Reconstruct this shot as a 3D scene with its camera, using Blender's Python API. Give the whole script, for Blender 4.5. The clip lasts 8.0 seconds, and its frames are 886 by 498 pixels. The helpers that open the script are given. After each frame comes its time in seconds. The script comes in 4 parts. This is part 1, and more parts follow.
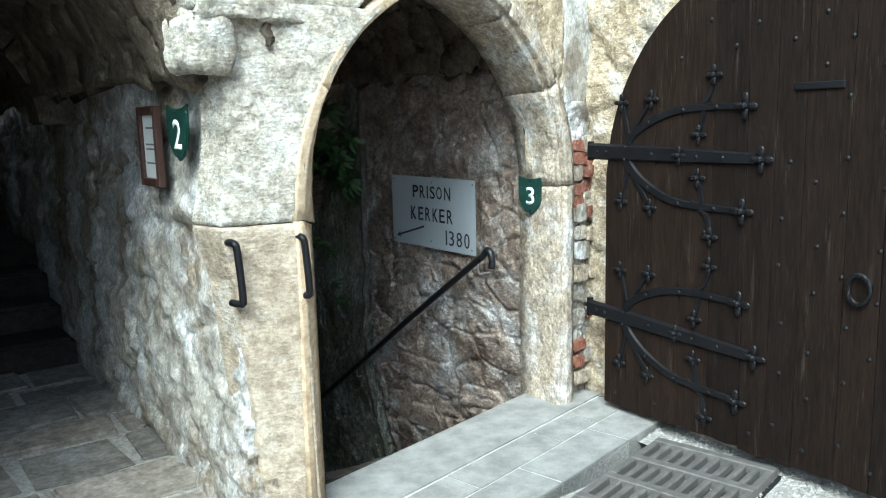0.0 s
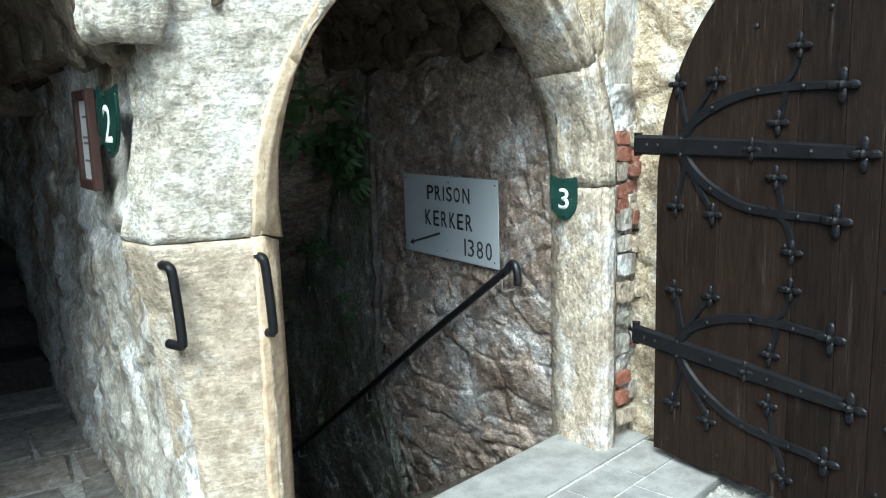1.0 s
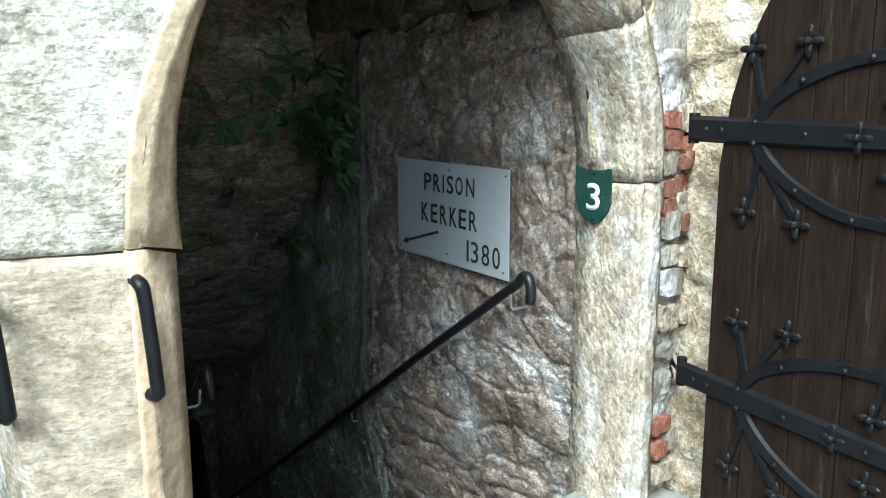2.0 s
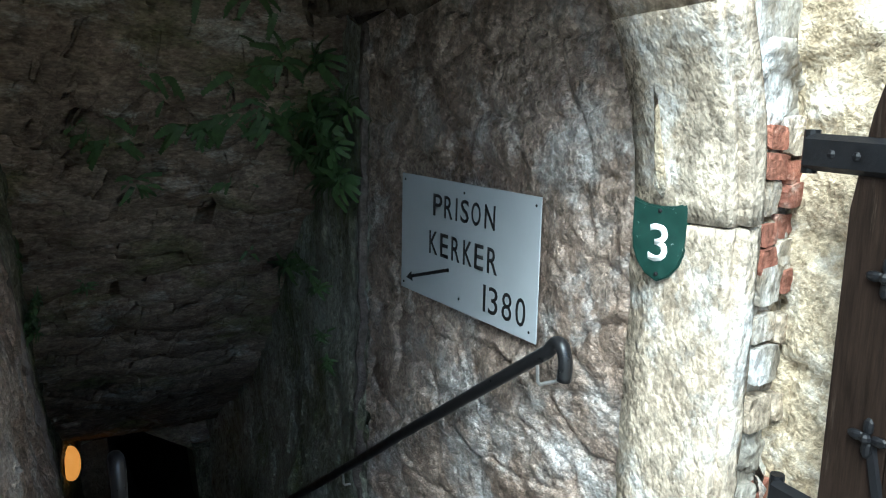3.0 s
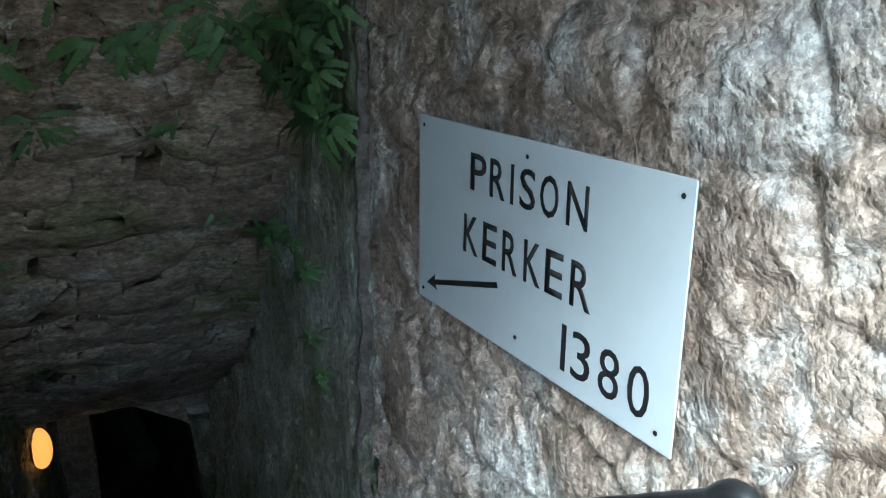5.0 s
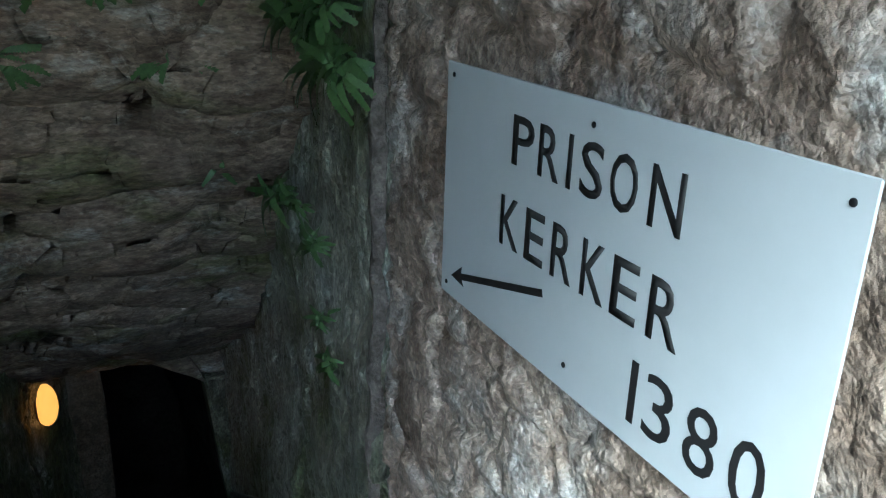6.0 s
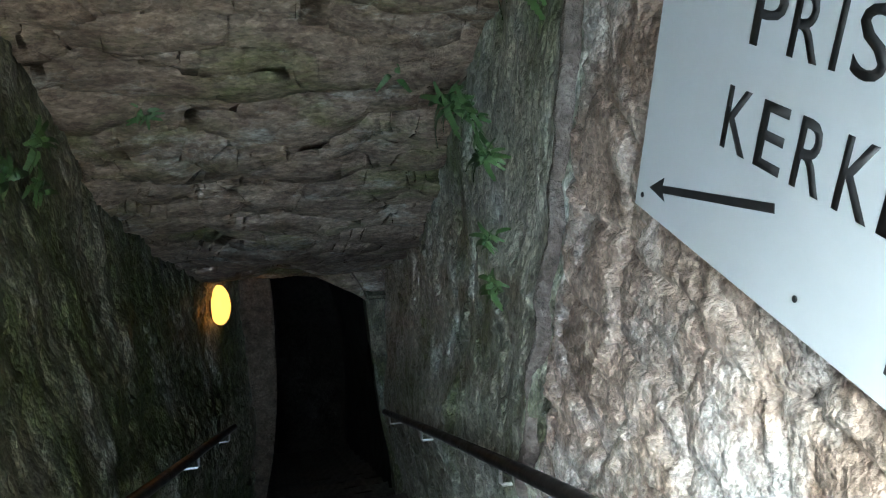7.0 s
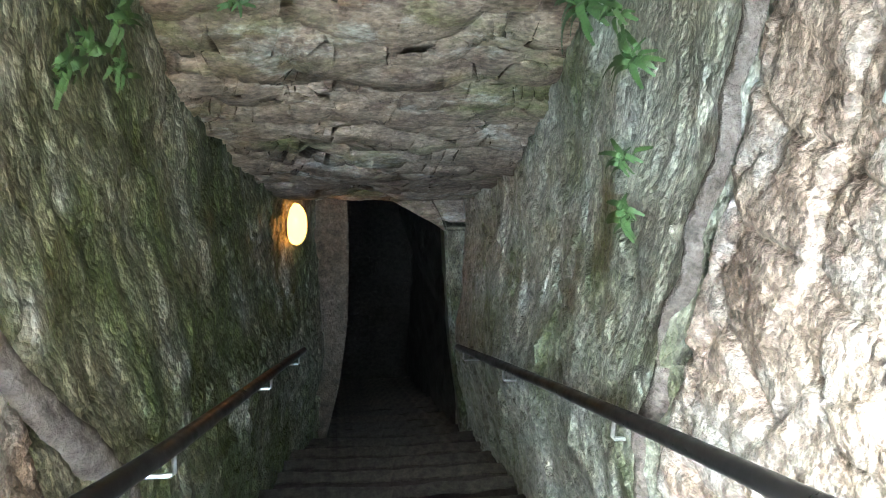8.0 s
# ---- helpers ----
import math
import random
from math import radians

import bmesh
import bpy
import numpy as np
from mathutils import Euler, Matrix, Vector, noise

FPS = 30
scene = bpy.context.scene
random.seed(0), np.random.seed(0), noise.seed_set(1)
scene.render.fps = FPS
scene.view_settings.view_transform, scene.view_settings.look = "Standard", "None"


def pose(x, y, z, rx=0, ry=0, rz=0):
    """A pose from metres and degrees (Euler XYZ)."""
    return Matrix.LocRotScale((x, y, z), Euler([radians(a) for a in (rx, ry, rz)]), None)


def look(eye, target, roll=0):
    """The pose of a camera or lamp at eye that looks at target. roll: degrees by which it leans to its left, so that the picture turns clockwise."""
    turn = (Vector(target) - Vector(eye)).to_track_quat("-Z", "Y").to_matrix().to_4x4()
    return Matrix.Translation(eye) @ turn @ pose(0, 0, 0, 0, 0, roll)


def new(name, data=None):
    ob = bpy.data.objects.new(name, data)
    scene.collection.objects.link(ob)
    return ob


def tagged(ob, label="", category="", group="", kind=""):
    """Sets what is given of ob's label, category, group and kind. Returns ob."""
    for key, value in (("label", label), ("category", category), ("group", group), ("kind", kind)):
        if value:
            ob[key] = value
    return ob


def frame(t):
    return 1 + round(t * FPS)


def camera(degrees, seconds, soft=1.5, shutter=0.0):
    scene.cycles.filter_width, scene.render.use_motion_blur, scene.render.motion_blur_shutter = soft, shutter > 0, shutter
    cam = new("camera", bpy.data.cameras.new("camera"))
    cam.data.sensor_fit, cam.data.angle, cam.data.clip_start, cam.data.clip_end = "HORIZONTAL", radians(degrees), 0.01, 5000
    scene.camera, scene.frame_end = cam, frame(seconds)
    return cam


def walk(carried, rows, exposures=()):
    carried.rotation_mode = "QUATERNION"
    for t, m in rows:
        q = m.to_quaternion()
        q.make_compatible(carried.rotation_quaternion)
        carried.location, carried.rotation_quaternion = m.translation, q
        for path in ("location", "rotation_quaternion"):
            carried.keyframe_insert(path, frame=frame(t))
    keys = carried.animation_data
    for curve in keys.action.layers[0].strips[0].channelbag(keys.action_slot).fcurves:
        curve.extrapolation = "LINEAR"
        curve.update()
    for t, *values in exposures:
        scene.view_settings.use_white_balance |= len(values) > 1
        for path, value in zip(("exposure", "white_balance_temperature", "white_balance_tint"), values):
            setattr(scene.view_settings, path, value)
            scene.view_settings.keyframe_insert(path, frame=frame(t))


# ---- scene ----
cam = camera(58.0, 8.0, soft=1.1)
PATH = [
    (0, (-0.434, -0.769, 1.58), (0.744, 0.815, 1.26), -1.4),
    (0.5, (-0.201, -0.496, 1.551), (0.954, 1.107, 1.239), -0.9),
    (1, (0.08, -0.232, 1.538), (1.186, 1.402, 1.212), -1.7),
    (2.5, (0.852, 0.722, 1.478), (1.894, 2.388, 1.105), 0.7),
    (3, (1.098, 1.025, 1.482), (2.099, 2.72, 1.127), 1.3),
    (3.5, (1.268, 1.284, 1.475), (2.222, 2.998, 1.086), 1.0),
    (4, (1.407, 1.62, 1.474), (2.374, 3.316, 1.04), 0.1),
    (4.5, (1.52, 1.866, 1.48), (2.494, 3.544, 0.994), -1.1),
    (5, (1.691, 2.093, 1.44), (2.604, 3.783, 0.882), 0.6),
    (5.2, (1.726, 2.174, 1.424), (2.601, 3.869, 0.824), 1.2),
    (6.5, (1.949, 2.574, 1.346), (2.699, 4.28, 0.619), 2.1),
    (7, (1.922, 2.624, 1.257), (2.353, 4.392, 0.427), 2.0),
    (7.5, (1.9, 2.724, 1.163), (2.144, 4.483, 0.243), 4.5),
    (8, (1.834, 2.879, 1.071), (2.105, 4.606, 0.1), 3.8),
]
# the film camera opens up as it turns into the dark stair
EXPOSURES = [(0, 1.42, 5350, -7), (1, 1.45, 5350, -7), (2.5, 1.7, 5300, -7), (3.5, 2.05, 5200, -8), (4.5, 2.55, 5100, -9), (5.2, 2.8, 5100, -9), (6.5, 3.12, 5330, -10), (7, 3.9, 5600, -7), (7.5, 5.05, 5900, -6), (8, 5.65, 5950, -6)]
walk(cam, [(t, look(eye, target, roll)) for t, eye, target, roll in PATH], EXPOSURES)

# ---- light ----
SUN_EL, SUN_AZ = 47.0, 227.0
world = bpy.data.worlds.new("sky")
scene.world = world
world.use_nodes = True
wn = world.node_tree
sky = wn.nodes.new("ShaderNodeTexSky")
sky.sky_type, sky.sun_disc = "NISHITA", False
sky.sun_elevation, sky.sun_rotation = radians(SUN_EL), radians(SUN_AZ)
sky.air_density, sky.dust_density = 1.0, 3.0
wn.nodes["Background"].inputs["Strength"].default_value = 0.15
wn.links.new(sky.outputs[0], wn.nodes["Background"].inputs[0])
sun = new("sun", bpy.data.lights.new("sun", "SUN"))
sun.data.energy, sun.data.angle, sun.data.color = 2.5, radians(32), (1.0, 0.96, 0.90)
sun_dir = Vector((math.sin(radians(SUN_AZ)) * math.cos(radians(SUN_EL)), math.cos(radians(SUN_AZ)) * math.cos(radians(SUN_EL)), math.sin(radians(SUN_EL))))
sun.matrix_world = look(sun_dir * 30, (0, 0, 0))


# ---- noise on arrays ----
def _hash(ix, iy, iz, seed):
    h = (ix.astype(np.int64) * 374761393 + iy.astype(np.int64) * 668265263 + iz.astype(np.int64) * 2147483647 + seed * 974711) & 0xFFFFFFFF
    h = ((h ^ (h >> 13)) * 1274126177) & 0xFFFFFFFF
    h = ((h ^ (h >> 16)) * 2246822519) & 0xFFFFFFFF
    return ((h ^ (h >> 15)) & 0xFFFFFF) / float(0xFFFFFF)


def vnoise(p, scale, seed=0):
    q = p * np.asarray(scale)
    i = np.floor(q)
    f = q - i
    f = f * f * (3 - 2 * f)
    out = 0
    for dx in (0, 1):
        for dy in (0, 1):
            for dz in (0, 1):
                w = (f[..., 0] if dx else 1 - f[..., 0]) * (f[..., 1] if dy else 1 - f[..., 1]) * (f[..., 2] if dz else 1 - f[..., 2])
                out = out + w * _hash(i[..., 0] + dx, i[..., 1] + dy, i[..., 2] + dz, seed)
    return out * 2 - 1


def fbm(p, scale, octaves=4, seed=0, gain=0.5):
    s, a, out = np.asarray(scale, float) * np.ones(3), 1.0, 0
    for k in range(octaves):
        out = out + a * vnoise(p, s, seed + k * 17)
        s, a = s * 2.03, a * gain
    return out


def cells(p, scale, seed=0):
    """Distances to the nearest and the next cell point, and a random value of the nearest cell."""
    q = p * np.asarray(scale)
    i = np.floor(q)
    f1 = np.full(q.shape[:-1], 9.0)
    f2, ident = f1.copy(), f1 * 0
    for dx in (-1, 0, 1):
        for dy in (-1, 0, 1):
            for dz in (-1, 0, 1):
                c = i + np.array((dx, dy, dz))
                o = np.stack([_hash(c[..., 0], c[..., 1], c[..., 2], seed + k) for k in (1, 2, 3)], -1)
                d = np.linalg.norm(c + 0.15 + 0.7 * o - q, axis=-1)
                near = d < f1
                f2 = np.where(near, f1, np.minimum(f2, d))
                ident = np.where(near, o[..., 0], ident)
                f1 = np.where(near, d, f1)
    return f1, f2, ident


def facets(p, scale, tilt, seed=0):
    """Broken stone: each cell is a plane of its own height and tilt, in units of one cell."""
    s = np.asarray(scale, float) * np.ones(3)
    q = p * s + 0.35 * np.stack([vnoise(p, s * 0.8, seed + k) for k in (61, 62, 63)], -1)
    i = np.floor(q)
    best = np.full(q.shape[:-1], 9.0)
    out = best * 0
    for dx in (-1, 0, 1):
        for dy in (-1, 0, 1):
            for dz in (-1, 0, 1):
                c = i + np.array((dx, dy, dz))
                o = np.stack([_hash(c[..., 0], c[..., 1], c[..., 2], seed + k) for k in (1, 2, 3)], -1)
                g = np.stack([_hash(c[..., 0], c[..., 1], c[..., 2], seed + k) for k in (4, 5, 6)], -1) - 0.5
                r = q - (c + o)
                d = np.linalg.norm(r, axis=-1)
                near = d < best
                out = np.where(near, (o[..., 1] - 0.5) * 0.8 + tilt * (g * r).sum(-1), out)
                best = np.where(near, d, best)
    return out


# ---- materials ----
def ramp(nt, fac, stops):
    r = nt.nodes.new("ShaderNodeValToRGB")
    while len(r.color_ramp.elements) < len(stops):
        r.color_ramp.elements.new(0.5)
    for e, (pos, col) in zip(r.color_ramp.elements, stops):
        e.position, e.color = pos, (*col, 1)
    nt.links.new(fac, r.inputs[0])
    return r.outputs[0]


def tex_noise(nt, coord, scale, detail=6, rough=0.6, distort=0.0):
    n = nt.nodes.new("ShaderNodeTexNoise")
    n.inputs["Scale"].default_value, n.inputs["Detail"].default_value = scale, detail
    n.inputs["Roughness"].default_value, n.inputs["Distortion"].default_value = rough, distort
    nt.links.new(coord, n.inputs["Vector"])
    return n.outputs["Fac"]


def blend(nt, fac, a, b, mode="MIX"):
    m = nt.nodes.new("ShaderNodeMix")
    m.data_type, m.blend_type = "RGBA", mode
    for sock, v in ((m.inputs[0], fac), (m.inputs[6], a), (m.inputs[7], b)):
        if isinstance(v, (int, float)):
            sock.default_value = v
        elif isinstance(v, tuple):
            sock.default_value = (*v, 1)
        else:
            nt.links.new(v, sock)
    return m.outputs[2]


def mathn(nt, op, a, b):
    m = nt.nodes.new("ShaderNodeMath")
    m.operation = op
    for sock, v in zip(m.inputs, (a, b)):
        if isinstance(v, (int, float)):
            sock.default_value = v
        else:
            nt.links.new(v, sock)
    return m.outputs[0]


def base_mat(name):
    m = bpy.data.materials.new(name)
    m.use_nodes = True
    return m, m.node_tree, m.node_tree.nodes["Principled BSDF"]


def coords(nt, stretch=(1, 1, 1)):
    tc = nt.nodes.new("ShaderNodeTexCoord")
    mp = nt.nodes.new("ShaderNodeMapping")
    mp.inputs["Scale"].default_value = stretch
    nt.links.new(tc.outputs["Object"], mp.inputs[0])
    return mp.outputs[0]


def stone(name, dark, mid, light, scale=3.0, bloom=None, bloom_at=0.6, moss=None, moss_at=0.6, stretch=(1, 1, 1), rough=0.85, bump=0.5, vary=0.0, grain=60, mottle=0.4, spec=0.3, chip=0.0, tool=0.0, tool_turn=0.0):
    """Rough stone: three tones, a second look laid over in patches (bloom: pale salt bloom, on planks pale streaks;
    moss), fine relief.
    """
    m, nt, bsdf = base_mat(name)
    co = coords(nt, stretch)
    big = tex_noise(nt, co, scale, 8, 0.65, 0.15)
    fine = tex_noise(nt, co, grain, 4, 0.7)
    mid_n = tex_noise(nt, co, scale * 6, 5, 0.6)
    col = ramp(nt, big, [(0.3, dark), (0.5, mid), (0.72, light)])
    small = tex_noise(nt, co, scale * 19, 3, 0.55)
    # these noises also make the relief: its hollows are painted darker, like shade
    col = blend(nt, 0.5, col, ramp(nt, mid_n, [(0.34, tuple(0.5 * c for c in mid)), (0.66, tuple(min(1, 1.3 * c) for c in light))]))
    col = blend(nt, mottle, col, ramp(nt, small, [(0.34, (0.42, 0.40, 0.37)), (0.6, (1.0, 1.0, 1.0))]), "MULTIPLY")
    if moss:
        mk = tex_noise(nt, co, scale * 0.9, 7, 0.66, 0.15)
        mask = ramp(nt, mk, [(moss_at - 0.08, (0, 0, 0)), (moss_at + 0.08, (1, 1, 1))])
        col = blend(nt, mask, col, ramp(nt, mid_n, [(0.3, tuple(0.55 * c for c in moss)), (0.7, moss)]))
    if bloom:
        bk = tex_noise(nt, co, scale * 1.7, 8, 0.68, 0.15)
        mask = ramp(nt, bk, [(bloom_at - 0.05, (0, 0, 0)), (bloom_at + 0.1, (1, 1, 1))])
        spk = mathn(nt, "MULTIPLY", mask, ramp(nt, fine, [(0.3, (0.35,) * 3), (0.6, (1,) * 3)]))
        col = blend(nt, spk, col, bloom)
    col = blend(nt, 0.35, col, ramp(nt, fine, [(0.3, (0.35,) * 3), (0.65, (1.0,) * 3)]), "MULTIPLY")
    if vary:
        oi = nt.nodes.new("ShaderNodeObjectInfo")
        tone = ramp(nt, oi.outputs["Random"], [(0, (1 - vary,) * 3), (1, (1 + vary * 0.3, 1, 1 - vary * 0.3))])
        col = blend(nt, 1.0, col, tone, "MULTIPLY")
    if chip:
        warp = nt.nodes.new("ShaderNodeTexNoise")
        warp.inputs["Scale"].default_value, warp.inputs["Detail"].default_value = 14, 5
        nt.links.new(co, warp.inputs["Vector"])
        chips = []
        for size, bend in ((16, 0.06), (47, 0.028), (110, 0.010)):
            bent = blend(nt, bend, co, warp.outputs["Color"], "ADD")
            v = nt.nodes.new("ShaderNodeTexVoronoi")
            v.inputs["Scale"].default_value = size
            nt.links.new(bent, v.inputs["Vector"])
            chips.append(v)
            tone = ramp(nt, v.outputs["Color"], [(0.15, (1 - (0.3 if size < 20 else 0.6) * chip,) * 3), (0.85, (1 + 0.35 * chip,) * 3)])
            col = blend(nt, 1.0, col, tone, "MULTIPLY")
    if tool:
        # short chisel strokes, level or slanting, with shade painted into their grooves
        tm = nt.nodes.new("ShaderNodeMapping")
        tm.inputs["Rotation"].default_value = (0, radians(tool_turn), 0)
        tm.inputs["Scale"].default_value = (30, 30, 95)
        tc = nt.nodes.new("ShaderNodeTexCoord")
        nt.links.new(tc.outputs["Object"], tm.inputs[0])
        strokes = tex_noise(nt, tm.outputs[0], 1.0, 2, 0.5, 0.3)
        col = blend(nt, tool, col, ramp(nt, strokes, [(0.36, (0.62, 0.60, 0.57)), (0.56, (1.0, 1.0, 1.0))]), "MULTIPLY")
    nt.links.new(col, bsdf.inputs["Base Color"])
    bsdf.inputs["Roughness"].default_value = rough
    bsdf.inputs["Specular IOR Level"].default_value = spec
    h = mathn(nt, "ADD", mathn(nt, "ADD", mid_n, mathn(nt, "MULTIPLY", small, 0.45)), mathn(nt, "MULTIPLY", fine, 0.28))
    if chip:
        for v, k in zip(chips, (0.35, 0.5, 0.3)):
            h = mathn(nt, "ADD", h, mathn(nt, "MULTIPLY", v.outputs["Distance"], -k * chip))
    if tool:
        h = mathn(nt, "ADD", h, mathn(nt, "MULTIPLY", strokes, 0.8 * tool))
    b = nt.nodes.new("ShaderNodeBump")
    b.inputs["Strength"].default_value, b.inputs["Distance"].default_value = bump, 0.020
    nt.links.new(h, b.inputs["Height"])
    nt.links.new(b.outputs[0], bsdf.inputs["Normal"])
    return m


def plain(name, col, rough=0.5, metal=0.0, wear=0.25, scale=25, bump=0.1, worn=None, worn_at=0.66, spec=0.5):
    """Paint, metal or plastic with uneven tone, gloss and small relief; worn: the colour of chipped patches."""
    m, nt, bsdf = base_mat(name)
    co = coords(nt)
    n = tex_noise(nt, co, scale, 6, 0.65)
    c = ramp(nt, n, [(0.3, tuple(v * (1 - wear) for v in col)), (0.7, tuple(min(1, v * (1 + wear)) for v in col))])
    if worn:
        k = tex_noise(nt, co, scale * 1.6, 8, 0.75, 0.4)
        c = blend(nt, ramp(nt, k, [(worn_at, (0, 0, 0)), (worn_at + 0.04, (1, 1, 1))]), c, worn)
    nt.links.new(c, bsdf.inputs["Base Color"])
    nt.links.new(ramp(nt, n, [(0.3, (max(0, rough - 0.1),) * 3), (0.7, (min(1, rough + 0.12),) * 3)]), bsdf.inputs["Roughness"])
    bsdf.inputs["Metallic"].default_value = metal
    bsdf.inputs["Specular IOR Level"].default_value = spec
    b = nt.nodes.new("ShaderNodeBump")
    b.inputs["Strength"].default_value, b.inputs["Distance"].default_value = bump, 0.004
    nt.links.new(n, b.inputs["Height"])
    nt.links.new(b.outputs[0], bsdf.inputs["Normal"])
    return m


def glowing(name, col, strength):
    m, nt, bsdf = base_mat(name)
    bsdf.inputs["Base Color"].default_value = (*col, 1)
    bsdf.inputs["Emission Color"].default_value = (*col, 1)
    bsdf.inputs["Emission Strength"].default_value = strength
    return m


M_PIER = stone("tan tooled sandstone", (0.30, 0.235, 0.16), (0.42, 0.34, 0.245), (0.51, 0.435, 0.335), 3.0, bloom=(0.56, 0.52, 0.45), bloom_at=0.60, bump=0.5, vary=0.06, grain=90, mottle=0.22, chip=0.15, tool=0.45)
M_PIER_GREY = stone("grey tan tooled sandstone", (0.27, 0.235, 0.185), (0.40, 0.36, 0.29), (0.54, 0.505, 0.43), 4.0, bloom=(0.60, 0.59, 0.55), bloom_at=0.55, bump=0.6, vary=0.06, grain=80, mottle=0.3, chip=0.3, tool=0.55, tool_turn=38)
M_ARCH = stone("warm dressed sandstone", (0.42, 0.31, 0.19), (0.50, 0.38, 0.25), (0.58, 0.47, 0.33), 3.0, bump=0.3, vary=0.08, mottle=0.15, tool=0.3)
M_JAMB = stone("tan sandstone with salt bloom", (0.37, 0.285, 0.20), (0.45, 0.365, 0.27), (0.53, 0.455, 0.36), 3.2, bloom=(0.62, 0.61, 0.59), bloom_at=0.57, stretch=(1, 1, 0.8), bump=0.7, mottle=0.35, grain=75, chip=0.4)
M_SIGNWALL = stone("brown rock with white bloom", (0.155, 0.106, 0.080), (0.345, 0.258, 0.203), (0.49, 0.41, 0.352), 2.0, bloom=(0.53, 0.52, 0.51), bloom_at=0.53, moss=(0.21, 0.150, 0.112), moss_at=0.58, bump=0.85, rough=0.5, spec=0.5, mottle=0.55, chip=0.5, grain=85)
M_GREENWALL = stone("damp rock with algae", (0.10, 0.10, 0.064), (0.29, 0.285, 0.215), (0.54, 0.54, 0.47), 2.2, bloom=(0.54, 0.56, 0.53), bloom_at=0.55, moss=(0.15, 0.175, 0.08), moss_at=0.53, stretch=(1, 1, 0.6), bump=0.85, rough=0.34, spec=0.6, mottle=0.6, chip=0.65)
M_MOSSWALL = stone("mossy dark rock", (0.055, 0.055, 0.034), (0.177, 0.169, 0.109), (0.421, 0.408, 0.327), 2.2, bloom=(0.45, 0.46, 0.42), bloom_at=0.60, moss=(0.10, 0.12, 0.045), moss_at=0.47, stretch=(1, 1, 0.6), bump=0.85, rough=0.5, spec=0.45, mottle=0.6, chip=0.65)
# near black: the deep shade of the tunnel is put into this colour
M_TUNNEL = stone("rock darkened for tunnel shade", (0.012, 0.010, 0.008), (0.028, 0.024, 0.019), (0.05, 0.043, 0.035), 3.0, bump=0.8)
M_LIME = stone("flaking limewash", (0.36, 0.33, 0.28), (0.54, 0.52, 0.48), (0.70, 0.69, 0.66), 9.0, bump=0.9)
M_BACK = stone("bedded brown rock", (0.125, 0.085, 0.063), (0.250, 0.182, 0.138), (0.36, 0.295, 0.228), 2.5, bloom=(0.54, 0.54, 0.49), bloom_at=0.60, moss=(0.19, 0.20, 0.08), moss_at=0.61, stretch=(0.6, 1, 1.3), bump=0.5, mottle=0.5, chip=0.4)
# the dimness of vaults and side passage is put into this colour
M_VAULT = stone("brown vault rubble darkened for shade", (0.048, 0.036, 0.024), (0.104, 0.080, 0.056), (0.176, 0.144, 0.104), 2.5, bump=0.8, chip=0.3)
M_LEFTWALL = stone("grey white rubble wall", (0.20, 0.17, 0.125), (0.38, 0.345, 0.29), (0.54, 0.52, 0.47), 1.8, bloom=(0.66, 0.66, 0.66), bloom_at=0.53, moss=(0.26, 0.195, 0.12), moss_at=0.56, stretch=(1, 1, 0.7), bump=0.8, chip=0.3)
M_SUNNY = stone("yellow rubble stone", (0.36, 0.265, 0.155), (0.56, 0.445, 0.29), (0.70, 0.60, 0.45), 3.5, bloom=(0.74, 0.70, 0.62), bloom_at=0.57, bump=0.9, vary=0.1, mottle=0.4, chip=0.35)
M_MORTAR = stone("grey brown cement mortar", (0.028, 0.024, 0.022), (0.048, 0.042, 0.038), (0.075, 0.066, 0.060), 4.0, bump=0.4, mottle=0.25)
M_MORTAR_PALE = stone("pale smeared mortar", (0.09, 0.078, 0.07), (0.15, 0.13, 0.12), (0.23, 0.205, 0.19), 4.0, bump=0.5, mottle=0.3)
M_MORTAR_MID = stone("brown grey wall mortar", (0.075, 0.062, 0.054), (0.125, 0.105, 0.092), (0.19, 0.165, 0.148), 5.0, bump=0.6, mottle=0.4)
# shade on the treads is put into this near black colour
M_STEP_SHADED = stone("step stone darkened for shade", (0.013, 0.011, 0.009), (0.030, 0.026, 0.020), (0.053, 0.045, 0.038), 3.0, bump=0.5, vary=0.15)
M_SLAB = stone("pale paving concrete", (0.250, 0.246, 0.231), (0.273, 0.268, 0.253), (0.295, 0.291, 0.276), 1.2, bump=0.10, vary=0.06, grain=120, mottle=0.08)
# paler than the treads: light on the step edges, painted
M_NOSE_LIT = stone("step nosing paled for light", (0.035, 0.029, 0.023), (0.066, 0.058, 0.048), (0.105, 0.095, 0.077), 3.0, bump=0.4, vary=0.15)
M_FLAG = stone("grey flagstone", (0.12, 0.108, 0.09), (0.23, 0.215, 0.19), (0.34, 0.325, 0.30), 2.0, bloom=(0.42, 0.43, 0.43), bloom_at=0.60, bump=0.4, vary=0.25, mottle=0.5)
M_GRAVEL = stone("pale gravel ground", (0.247, 0.229, 0.205), (0.384, 0.366, 0.330), (0.504, 0.486, 0.450), 6.0, bump=0.9)
M_BRICK = stone("red brick", (0.17, 0.055, 0.035), (0.28, 0.10, 0.065), (0.36, 0.18, 0.13), 6.0, bloom=(0.55, 0.45, 0.38), bloom_at=0.62, bump=0.6, vary=0.2)
